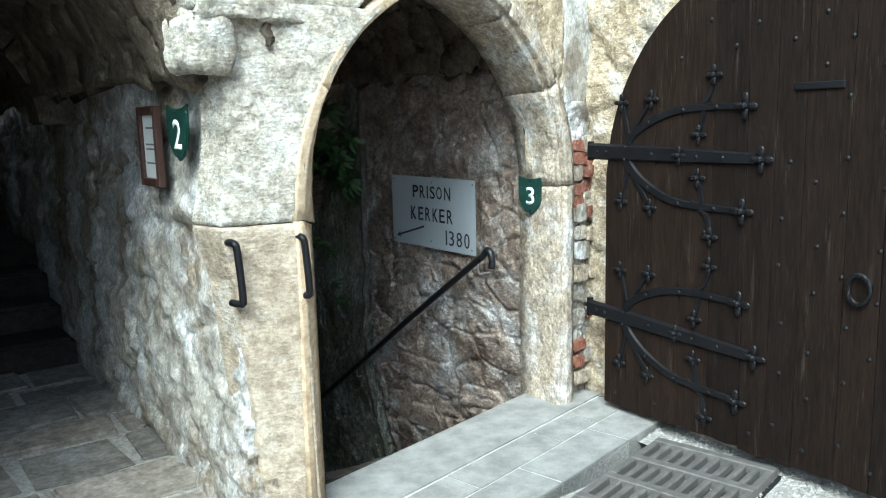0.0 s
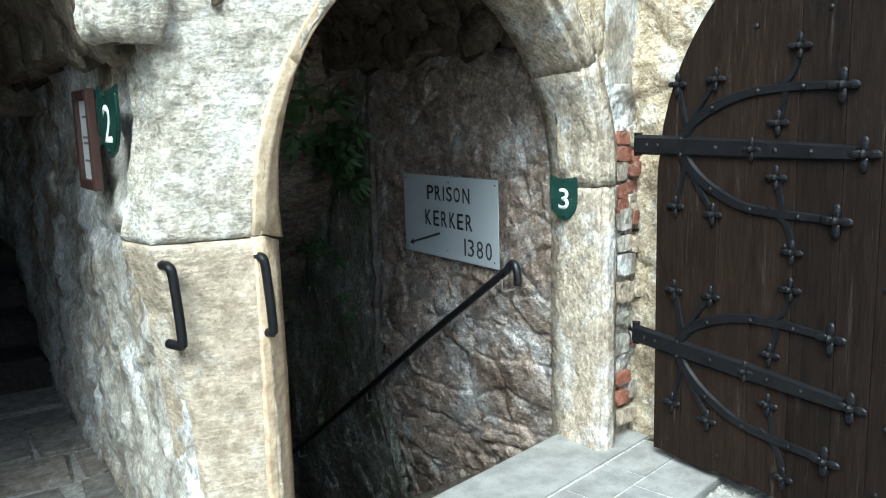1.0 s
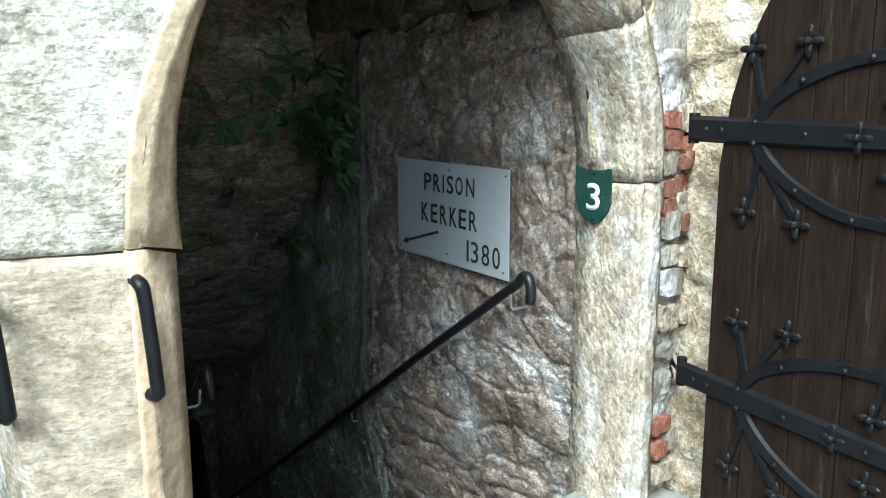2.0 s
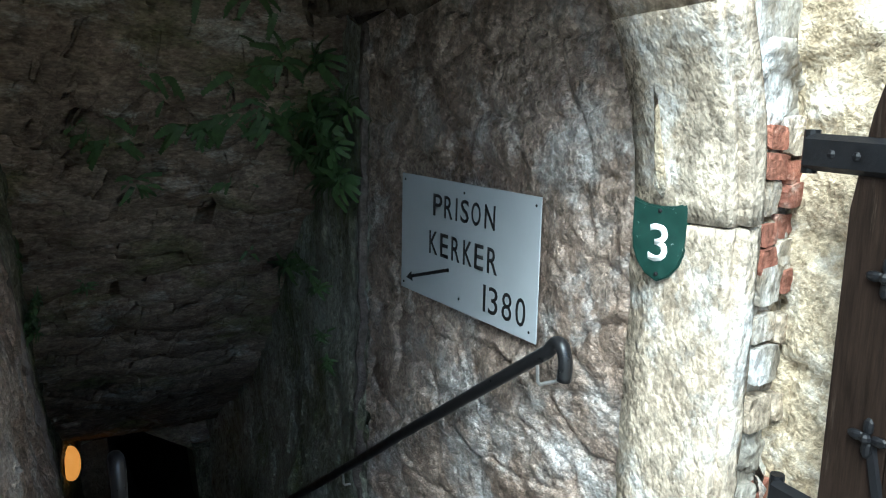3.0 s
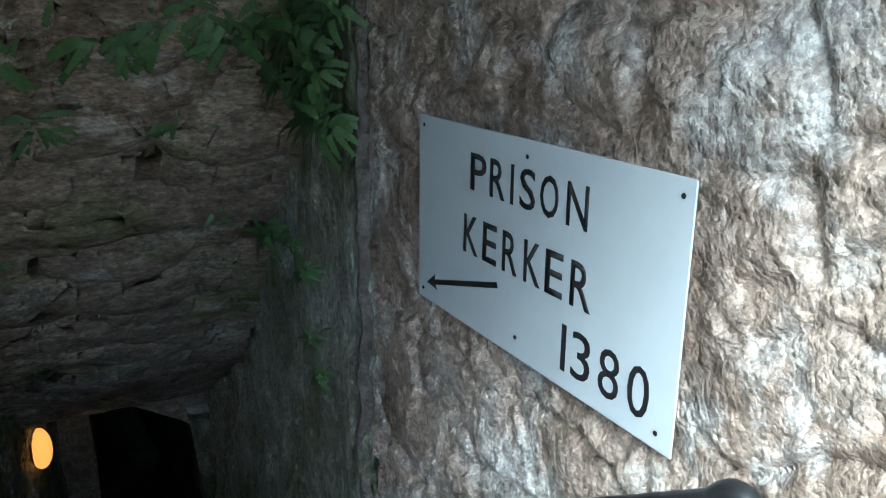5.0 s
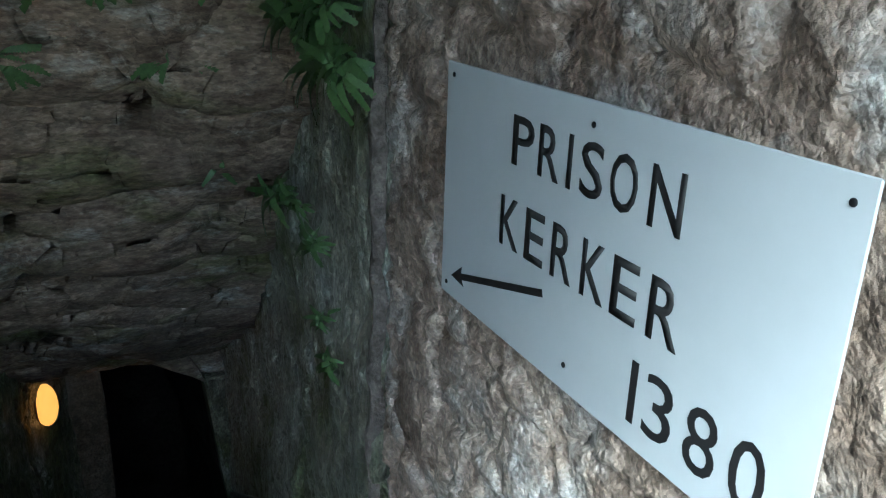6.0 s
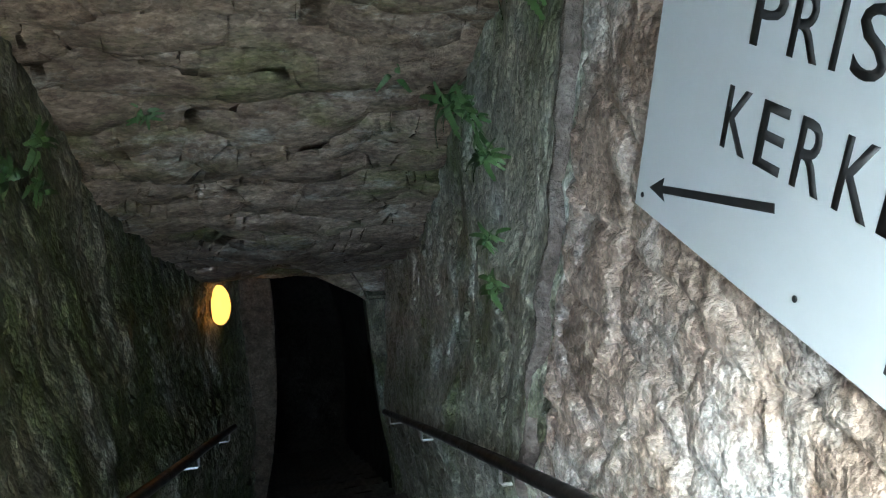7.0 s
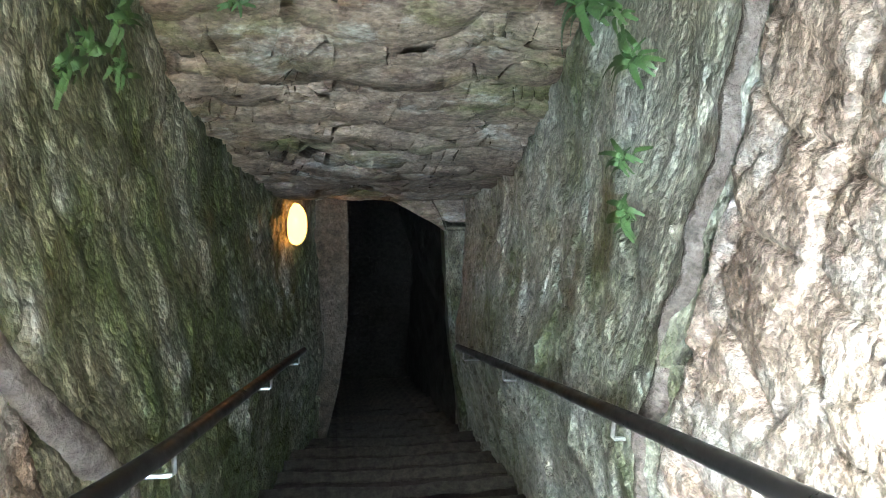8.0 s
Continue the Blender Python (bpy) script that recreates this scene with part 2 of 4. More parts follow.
M_PLANK = stone("dark brown stained oak", (0.009, 0.006, 0.005), (0.013, 0.009, 0.007), (0.022, 0.015, 0.012), 3.0, stretch=(6, 6, 0.5), bloom=(0.07, 0.058, 0.048), bloom_at=0.64, rough=0.66, bump=0.12, vary=0.3, grain=40, mottle=0.2, spec=0.07)
M_IRON = plain("black painted wrought iron", (0.006, 0.006, 0.007), 0.46, 0.0, 0.3, 30, 0.4, spec=0.22)
M_RAIL = plain("dark grey painted steel tube", (0.024, 0.024, 0.026), 0.35, 0.5, 0.2, 20)
M_BRACKET = plain("galvanised steel bracket", (0.62, 0.63, 0.64), 0.35, 0.9, 0.15, 40)
M_SIGN = plain("light grey painted sheet metal", (0.40, 0.43, 0.455), 0.45, 0.0, 0.05, 5, 0.05)
M_LETTER = plain("black sign paint and grate shade", (0.012, 0.012, 0.013), 0.5, 0.0, 0.2, 20)
M_SHIELD = plain("green enamel with chips", (0.006, 0.028, 0.021), 0.45, 0.0, 0.35, 25, 0.2, worn=(0.34, 0.38, 0.35), worn_at=0.63)
M_WHITE = plain("white number paint", (0.75, 0.76, 0.74), 0.5, 0.0, 0.08, 40)
M_FRAME = plain("red brown wooden frame", (0.040, 0.017, 0.011), 0.5, 0.0, 0.3, 30)
M_PAPER = plain("grey notice sheet", (0.50, 0.51, 0.50), 0.4, 0.0, 0.05, 6)
M_INK = plain("grey print", (0.12, 0.12, 0.12), 0.7)
M_GRATE = plain("grey cast iron grating", (0.14, 0.13, 0.12), 0.6, 0.4, 0.3, 25, 0.4)
M_LEAF = plain("fern green", (0.060, 0.112, 0.034), 0.5, 0.0, 0.35, 9, 0.2)
M_LAMP = glowing("warm lamp glass", (1.0, 0.36, 0.065), 0.2)
M_RUST = plain("rusty wall plug", (0.22, 0.10, 0.05), 0.8)


# ---- building helpers ----
def part(name, bm, material, parent=None, label="", smooth=False):
    me = bpy.data.meshes.new(name)
    bm.to_mesh(me)
    bm.free()
    me.materials.append(material)
    if smooth:
        me.polygons.foreach_set("use_smooth", [True] * len(me.polygons))
    ob = new(name, me)
    if parent:
        ob.parent = parent
    if label:
        ob["label"] = label
    return ob


def grid_object(name, pts, material, thick=0.0, parent=None, flip=False, smooth=True, away=1.0):
    """A sheet from an array of points (rows, columns, 3); thick: a wall behind it."""
    nu, nv = pts.shape[:2]
    idx = np.arange(nu * nv).reshape(nu, nv)
    quads = np.stack([idx[:-1, :-1], idx[1:, :-1], idx[1:, 1:], idx[:-1, 1:]], -1).reshape(-1, 4)
    if flip:
        quads = quads[:, ::-1]
    me = bpy.data.meshes.new(name)
    me.from_pydata(pts.reshape(-1, 3), [], quads.tolist())
    me.materials.append(material)
    if smooth:
        me.polygons.foreach_set("use_smooth", [True] * len(me.polygons))
    ob = new(name, me)
    if parent:
        ob.parent = parent
    if thick:
        mod = ob.modifiers.new("thickness", "SOLIDIFY")
        mod.thickness, mod.offset = thick, -1.0
    return ob


def normals_of(p):
    n = np.cross(np.gradient(p, axis=0), np.gradient(p, axis=1))
    return n / (np.linalg.norm(n, axis=-1, keepdims=True) + 1e-9)


def relief(p, disp, sign=1.0):
    return p + normals_of(p) * (sign * disp)[..., None]


def mesh_grid(u0, u1, v0, v1, step_u, step_v=None):
    u = np.linspace(u0, u1, max(2, int(abs(u1 - u0) / step_u) + 1))
    v = np.linspace(v0, v1, max(2, int(abs(v1 - v0) / (step_v or step_u)) + 1))
    return np.meshgrid(u, v, indexing="ij")


def box(bm, x0, x1, y0, y1, z0, z1, bevel=0.0):
    r = bmesh.ops.create_cube(bm, size=1, matrix=Matrix.LocRotScale(((x0 + x1) / 2, (y0 + y1) / 2, (z0 + z1) / 2), None, (x1 - x0, y1 - y0, z1 - z0)))
    if bevel:
        es = list({e for v in r["verts"] for e in v.link_edges})
        bmesh.ops.bevel(bm, geom=es, offset=bevel, segments=1, affect="EDGES")
    return bm


def ribbon(bm, path, width, x0, x1):
    """A flat bar in the y-z plane along a path of (y, z[, width factor]), from x0 to x1."""
    pts = [Vector((0, p[0], p[1])) for p in path]
    rings = []
    for i, p in enumerate(pts):
        t = (pts[min(i + 1, len(pts) - 1)] - pts[max(i - 1, 0)]).normalized()
        n = Vector((0, -t.z, t.y)) * (width / 2 * (path[i][2] if len(path[i]) > 2 else 1))
        rings.append([bm.verts.new((x, *(p + s * k)[1:])) for x, s, k in ((x1, n, 1), (x0, n, 0.7), (x0, n, -0.7), (x1, n, -1))])
    for a, b in zip(rings, rings[1:]):
        for k in range(4):
            bm.faces.new((a[k], a[(k + 1) % 4], b[(k + 1) % 4], b[k]))
    bm.faces.new(rings[0])
    bm.faces.new(rings[-1][::-1])
    return bm


def smooth_path(pts, n=6):
    """Catmull-Rom through points (any dimension)."""
    p = [Vector(q) for q in pts]
    p = [2 * p[0] - p[1], *p, 2 * p[-1] - p[-2]]
    out = []
    for a, b, c, d in zip(p, p[1:], p[2:], p[3:]):
        for k in range(n):
            t = k / n
            out.append(0.5 * ((2 * b) + (c - a) * t + (2 * a - 5 * b + 4 * c - d) * t * t + (3 * b - a - 3 * c + d) * t ** 3))
    return [tuple(q) for q in out] + [tuple(p[-2])]


def tube(bm, pts, r, sides=10):
    p = [Vector(q) for q in pts]
    rings = []
    up = Vector((0.3, 0.2, 1)).normalized()
    for i, q in enumerate(p):
        t = (p[min(i + 1, len(p) - 1)] - p[max(i - 1, 0)]).normalized()
        a = t.cross(up).normalized() if abs(t.dot(up)) < 0.98 else t.cross(Vector((1, 0, 0))).normalized()
        b = t.cross(a)
        rings.append([bm.verts.new(q + r * (math.cos(k * 2 * math.pi / sides) * a + math.sin(k * 2 * math.pi / sides) * b)) for k in range(sides)])
    for a, b in zip(rings, rings[1:]):
        for k in range(sides):
            bm.faces.new((a[k], a[(k + 1) % sides], b[(k + 1) % sides], b[k]))
    bm.faces.new(rings[0][::-1])
    bm.faces.new(rings[-1])
    bmesh.ops.recalc_face_normals(bm, faces=bm.faces)
    return bm


def empty(name, label, category, loc=(0, 0, 0), group="", kind=""):
    e = new(name)
    e.location = loc
    return tagged(e, label, category, group, kind)


def rail_z(y):
    return 0.828 - 0.657 * (y - 2.715)


# ---- plan ----
FA, FB = Vector((0.934, 1.947, 0)), Vector((2.592, 2.259, 0))
FD = (FB - FA).normalized()
FN = Vector((-FD.y, FD.x, 0))
W = (FB - FA).length
SPRING, RISE = 1.22, 0.95


def arch_z(u, grow=0.0):
    """Height of the pointed door arch over the line of the facade."""
    t = min(1.0, abs(2 * u / W - 1) * W / (W + 2 * grow))
    return SPRING + (RISE + grow) * math.sqrt(max(0.0, 1 - t ** 1.65))


def fac(u, off, z):
    p = FA + FD * u + FN * off
    return Vector((p.x, p.y, z))


# ---- facade: ashlar pier, arch ring, jamb ----
def rough_block(name, poly, d0, d1, material, parent, step=0.03, amp=0.006, seed=0, round_=0.012, label="", dl=0.0):
    """A block with a finely divided face: the polygon is a ladder of rows (z, u_left, u_right)."""
    zs = [r[0] for r in poly]
    nz = max(3, int((zs[-1] - zs[0]) / step))
    nu = max(3, int((max(r[2] for r in poly) - min(r[1] for r in poly)) / step))
    z = np.linspace(zs[0], zs[-1], nz)
    ul, ur = np.interp(z, zs, [r[1] for r in poly]), np.interp(z, zs, [r[2] for r in poly])
    nd = max(3, int((d1 - d0) / step))
    # around the block: left side back to front, face, right side front to back
    prof = [(0.0, d1 + (d0 + dl - d1) * k / nd) for k in range(nd)] + [(k / nu, d0 + dl * (1 - k / nu)) for k in range(nu + 1)] + [(1.0, d0 + (d1 - d0) * (k + 1) / nd) for k in range(nd)]
    pts = np.zeros((len(prof), nz, 3))
    for i, (f, d) in enumerate(prof):
        u = ul + (ur - ul) * f
        pts[i, :, 0] = FA.x + FD.x * u + FN.x * d
        pts[i, :, 1] = FA.y + FD.y * u + FN.y * d
        pts[i, :, 2] = z
    n = normals_of(pts)
    disp = amp * fbm(pts, 18, 4, seed) + amp * 0.8 * fbm(pts, 5, 3, seed + 5)
    edge = np.minimum(np.minimum(z - z[0], z[-1] - z) / round_, 1.0)
    disp = disp - round_ * 0.7 * (1 - edge[None, :]) ** 2
    corner = np.array([min(abs(i - nd), abs(i - nd - nu)) for i in range(len(prof))])
    disp = disp - round_ * 0.5 * np.exp(-corner * 1.2)[:, None]
    pts = pts - n * disp[..., None] if n[len(prof) // 2, nz // 2] @ np.array(FN) > 0 else pts + n * disp[..., None]
    bm = bmesh.new()
    vs = [[bm.verts.new(p) for p in row] for row in pts]
    for a, b in zip(vs, vs[1:]):
        for k in range(nz - 1):
            bm.faces.new((a[k], b[k], b[k + 1], a[k + 1]))
    bm.faces.new([r[0] for r in vs])
    bm.faces.new([r[-1] for r in vs])
    bmesh.ops.recalc_face_normals(bm, faces=bm.faces)
    ob = part(name, bm, material, parent, label, smooth=True)
    return ob


pier = empty("wall_pier", "tooled sandstone pier between two passages", "wall", kind="structure")
rough_block("stone", [(-0.05, -0.15, 0.02), (0.6, -0.19, 0.01), (1.0, -0.235, 0.003), (1.209, -0.29, 0.0)], 0.0, 0.30, M_PIER, pier, 0.015, 0.003, 3, round_=0.006, dl=0.12)


def arch_rows(z0, z1, left, n=14, gap=0.0):
    rows = []
    for k in range(n):
        z = z0 + (z1 - z0) * k / (n - 1)
        f = min(1.0, max(0.0, (z - SPRING) / RISE))
        t = (1 - f * f) ** (1 / 1.65)
        rows.append((z, left(z), W / 2 * (1 - t) - gap))
    return rows


rough_block("stone", arch_rows(1.214, 2.02, lambda z: -0.29 + 0.06 * min(1, (z - 1.2) / 0.3)), 0.0, 0.30, M_PIER_GREY, pier, 0.015, 0.006, 9, round_=0.007, dl=0.12)


def arch_path(side, u_in=0.0):
    """Points (u, z) of the arch from the springing to the crown, on the left (0) or right (1) side."""
    out = []
    for k in range(25):
        a = k / 24
        t = math.cos(a * math.pi / 2)
        out.append((W / 2 * (1 - t) if side == 0 else W / 2 * (1 + t), SPRING + RISE * math.sqrt(max(0, 1 - t ** 1.65))))
    return out


def ring_block(poly_in, poly_out, d0, d1, material, parent, seed=0, amp=0.004, name="voussoir", splay=None):
    """A stone of the arch ring between two lines of (u, z)."""
    n = len(poly_in)
    m = 6
    pts = np.zeros((n, m + 6, 3))
    for i in range(n):
        a, b = poly_in[i], poly_out[i]
        seq = [(1.0, d1), (0.5, d1), (0.0, d1), (0.0, d1 * 0.66 + d0 * 0.34), (0.0, d1 * 0.33 + d0 * 0.67), (0.0, d0 + 0.012), (0.03, d0), (0.2, d0), (0.4, d0), (0.6, d0), (0.8, d0), (1.0, d0)]
        for j, (f, d) in enumerate(seq):
            s = (splay[i] if splay else 0.0) * (d - d0) / (d1 - d0) * (1 - f)
            pts[i, j] = fac(a[0] + (b[0] - a[0]) * f + s, d, a[1] + (b[1] - a[1]) * f - 0.3 * s)
    pts = pts + (amp * np.stack([fbm(pts, 14, 3, seed + k) for k in (0, 50, 90)], -1))
    bm = bmesh.new()
    vs = [[bm.verts.new(p) for p in row] for row in pts]
    for a, b in zip(vs, vs[1:]):
        for k in range(len(a)):
            bm.faces.new((a[k], b[k], b[(k + 1) % len(a)], a[(k + 1) % len(a)]))
    bm.faces.new(vs[0])
    bm.faces.new(vs[-1])
    bmesh.ops.recalc_face_normals(bm, faces=bm.faces)
    return part(name, bm, material, parent, smooth=True)


rough_block("corbel_stone", [(1.75, -0.34, -0.22), (1.80, -0.37, -0.19), (1.96, -0.37, -0.20)], 0.06, 0.26, M_PIER_GREY, pier, 0.018, 0.010, 14, round_=0.03)
rough_block("corbel_stone", [(1.97, -0.36, -0.22), (2.3, -0.34, -0.16)], 0.08, 0.30, M_PIER_GREY, pier, 0.018, 0.010, 15, round_=0.03)
arch = empty("door_arch", "pointed stone arch of warm dressed sandstone over stairs", "arch", kind="structure")
# inner rib of the left side: narrow warm reveal; stones with open joints
left_in, right_in = arch_path(0), arch_path(1)


def offset_path(path, o, side):
    out = []
    for k, (u, z) in enumerate(path):
        a, b = path[max(k - 1, 0)], path[min(k + 1, len(path) - 1)]
        t = Vector((b[0] - a[0], b[1] - a[1])).normalized()
        n = Vector((-t.y, t.x)) if side == 0 else Vector((t.y, -t.x))
        out.append((u + n.x * o, z + n.y * o))
    return out


SPLAY = [max(0.03, 0.10 - 0.09 * k / 14) for k in range(25)]
bands = [(0, 9), (9, 17), (17, 24)]
for s, (k0, k1) in enumerate(bands):
    lin = offset_path(left_in, -0.012, 0)
    lout = offset_path(left_in, 0.03, 0)
    ring_block(lin[k0:k1 + 1], lout[k0:k1 + 1], 0.004, 0.075, M_ARCH, arch, seed=s, splay=SPLAY[k0:k1 + 1])
    rin, rout = right_in, offset_path(right_in, 0.15, 1)
    ring_block(rin[k0:k1 + 1], rout[k0:k1 + 1], 0.0, 0.30, M_JAMB, arch, seed=s + 20, splay=[0.05] * 25)
    # proud roll along the outer edge
    rr0, rr1 = offset_path(right_in, 0.03, 1), offset_path(right_in, 0.085, 1)
    ring_block(rr0[k0:k1 + 1], rr1[k0:k1 + 1], -0.035, 0.02, M_JAMB, arch, seed=s + 40, name="roll_moulding")
ring_block([(0.0 - 0.002, -0.05), (-0.002, 0.4), (-0.002, 0.8), (-0.002, 1.216)], [(-0.03, -0.05), (-0.03, 0.4), (-0.03, 0.8), (-0.03, 1.216)], 0.004, 0.075, M_ARCH, arch, seed=66, name="jamb_stone", splay=[0.10] * 4)
JAMB_Z = np.linspace(-0.05, 1.214, 40)
ring_block([(W, z) for z in JAMB_Z], [(W + 0.145, z) for z in JAMB_Z], 0.0, 0.30, M_JAMB, arch, seed=77, amp=0.006, name="jamb_stone", splay=[0.05] * 40)
ring_block([(W + 0.03, z) for z in JAMB_Z], [(W + 0.085, z) for z in JAMB_Z], -0.030, 0.02, M_JAMB, arch, seed=78, amp=0.006, name="roll_moulding")


# ---- facade above the arch and the return wall behind the door leaf ----
def stones_disp(p, size, groove=0.025, bulge=0.02, seed=0):
    """Relief of rubble: bulging stones with recessed joints."""
    warp = np.stack([fbm(p, 3.5, 2, seed + k) for k in (5, 6, 7)], -1) * 0.05
    f1, f2, ident = cells(p + warp, size, seed)
    edge = np.clip((f2 - f1) / 0.16, 0, 1)
    return bulge * (ident - 0.5) + groove * (edge ** 0.6 - 1)


def facade_sheet(name, u0, u1, material, seed, label):
    u, v = mesh_grid(u0, u1, 0, 1, 0.03, 0.0125)
    low = np.array([[arch_z(x, 0.06) if -0.06 < x < W + 0.06 else (1.95 if x < 0 else 1.18 if x < W + 0.14 else 1.56) for x in row] for row in u])
    if u0 < 0:
        low = np.maximum(low, 1.95)
    z = low + (3.4 - low) * v
    d = 0.06
    p = np.stack([FA.x + FD.x * u + FN.x * d, FA.y + FD.y * u + FN.y * d, z], -1)
    p = p - np.array(FN) * (stones_disp(p, (4, 4, 5), 0.012, 0.018, seed) + 0.015 * facets(p, 9, 1.0, seed) + 0.008 * fbm(p, 9, 4, seed))[..., None]
    return tagged(grid_object(name, p, material, 0.16), label, "wall", kind="structure")


facade_sheet("wall_facade", -0.34, W / 2, M_PIER_GREY, 31, "grey rubble wall above the stair arch")
facade_sheet("wall_facade_east", W / 2, W + 0.36, M_SUNNY, 32, "sunlit yellow rubble wall beside the arch")

y, z = mesh_grid(2.42, -1.2, -0.05, 4.0, 0.022)
p = np.stack([np.full_like(y, 2.93), y, z], -1)
p[..., 0] -= stones_disp(p, (4, 4.2, 6), 0.020, 0.03, 41) + 0.014 * facets(p, 10, 1.0, 42) + 0.012 * fbm(p, 8, 4, 3)
tagged(grid_object("wall_return", p, M_SUNNY, 0.25), "yellow rubble wall behind the open door", "wall", kind="structure")

bm = bmesh.new()
q = [fac(u, d, 0) for u, d in ((1.824, 0.045), (2.42, 0.045), (2.42, 0.26), (1.824, 0.26))]
lo, hi = [bm.verts.new((v.x, v.y, -0.05)) for v in q], [bm.verts.new((v.x, v.y, 3.3)) for v in q]
bm.faces.new(hi)
for k in range(4):
    bm.faces.new((hi[k], hi[(k + 1) % 4], lo[(k + 1) % 4], lo[k]))
bmesh.ops.recalc_face_normals(bm, faces=bm.faces)
tagged(part("wall_core", bm, M_LEFTWALL), "grey mortar core behind the brick patch", "wall", kind="structure")

# added block, stops daylight leaking in between arch and stair wall
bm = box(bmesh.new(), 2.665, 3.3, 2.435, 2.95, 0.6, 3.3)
tagged(part("wall_light_stop", bm, M_VAULT), "added block that stops light behind the arch jamb", "wall", kind="structure")

# ---- stair walls ----
Y_SEAM = 4.25


def right_x(y, z):
    base = np.interp(y, [2.0, 4.2, 4.85, 5.7, 7.2, 8.2], [2.575, 2.585, 2.635, 2.675, 2.735, 2.80])
    under = np.clip((rail_z(y) - 0.05 - z) / 0.9, 0, 1.2)
    return base + 0.19 * under


def left_x(y, z):
    base = np.interp(y, [2.0, 3.1, 3.87, 4.2, 4.8, 6.2, 7.3, 8.2], [0.92, 1.13, 1.27, 1.31, 1.37, 1.45, 1.545, 1.80])
    above = np.clip(z - rail_z(y), 0, 1.6)
    under = np.clip((rail_z(y) - 0.1 - z) / 0.9, 0, 1)
    return base - np.interp(y, [3.5, 5.0, 7.5], [0.16, 0.12, 0.02]) * above - 0.05 * under


def flakes(p, scale, levels, seed):
    """Broken ledges: a height in sharp-edged terraces."""
    q = fbm(p, scale, 5, seed, 0.55) * levels
    f = q - np.floor(q)
    return (np.floor(q) + np.clip((f - 0.72) / 0.28, 0, 1)) / levels


def rock(p, seed, big=0.03, fine=0.012):
    return big * fbm(p, 3.0, 3, seed) + 0.022 * facets(p, 4.5, 0.9, seed + 9) + 0.012 * facets(p, 11, 1.1, seed + 19) + 0.0045 * facets(p, 27, 1.1, seed + 29)


def chiselled(p, seed, stretch):
    """Rock dressed with long downward strokes."""
    q = p * np.array((1, 1, stretch))
    return 0.030 * fbm(p, 2.2, 3, seed) + 0.028 * facets(q, 6, 0.9, seed + 3) + 0.016 * facets(q, 14, 1.1, seed + 13) + 0.006 * facets(q, 28, 1.1, seed + 23)


def wall_right(name, y0, y1, z0, z1, material, label, seed, step, chisel=False):
    y, z = mesh_grid(y0, y1, z0, z1, step)
    p = np.stack([right_x(y, z), y, z], -1)
    if chisel:
        d = chiselled(p, seed, 0.55)
    else:
        d = rock(p, seed, 0.014, 0.014) + stones_disp(p, (4, 3.6, 4.8), 0.022, 0.016, seed)
        # flat where the notice hangs
        k = np.clip(np.minimum(np.minimum(y - 2.85, 3.9 - y), np.minimum(z - 0.68, 1.3 - z)) / 0.08, 0, 1)
        d = d * (1 - k) - 0.012 * k
        k = np.clip(np.minimum(np.minimum(y - 2.25, 2.62 - y), np.minimum(z - 0.98, 1.95 - z)) / 0.08, 0, 1)
        d = d * (1 - k) - 0.02 * k * np.clip((z - 1.3) / 0.1, 0, 1)
    d = d - 0.035 * np.clip((2.6 - y) / 0.08, 0, 1)
    e = np.clip((y - y0) / 0.05, 0, 1) * np.clip((y1 - y) / 0.05, 0, 1)
    p[..., 0] -= d - 0.03 * (1 - e)
    return tagged(grid_object(name, p, material, 0.2, flip=True), label, "wall", kind="structure")


wall_right("wall_stair_east", 2.36, Y_SEAM, -1.9, 1.9, M_SIGNWALL, "rough brown stair wall with white salt bloom", 51, 0.010)
wall_right("wall_stair_east_lower", Y_SEAM, 8.2, -4.4, 1.9, M_GREENWALL, "damp green stair wall with algae", 61, 0.015, True)

def wall_left(name, y0, y1, material, label, seed, chisel):
    y, z = mesh_grid(y0, y1, -4.4 if y1 > 5 else -2.6, 1.9, 0.015)
    p = np.stack([left_x(y, z), y, z], -1)
    p[..., 0] += chiselled(p, seed, 0.55 if chisel else 0.85)
    return tagged(grid_object(name, p, material, 0.12), label, "wall", kind="structure")


wall_left("wall_stair_west", 2.09, 4.06, M_SIGNWALL, "rough pale brown stair wall by the arch", 71, False)
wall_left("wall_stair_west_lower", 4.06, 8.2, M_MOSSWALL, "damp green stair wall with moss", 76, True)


def mortar_seam(name, label, path, xf, out, width, seed, material=M_MORTAR):
    """A smeared mortar band on a stair wall; path of (y, z); xf: wall function; out: side it stands proud to."""
    line = np.array(smooth_path([(a, b, 0) for a, b in path], 14))[:, :2]
    t = np.gradient(line, axis=0)
    t /= np.linalg.norm(t, axis=1, keepdims=True)
    s = np.linspace(-1, 1, 9)
    w = width * (1 + 0.45 * fbm(np.stack([line[:, 0], line[:, 1], 0 * line[:, 0]], -1), 5, 2, seed))
    yy = line[:, :1] - t[:, 1:] * s[None, :] * w[:, None]
    zz = line[:, 1:] + t[:, :1] * s[None, :] * w[:, None]
    p = np.stack([xf(yy, zz) + out * (0.032 * (1 - s[None, :] ** 4) - 0.012), yy, zz], -1)
    p[..., 0] += 0.008 * fbm(p, 16, 3, seed)
    return tagged(grid_object(name, p, material, 0.0), label, "mortar", kind="structure")


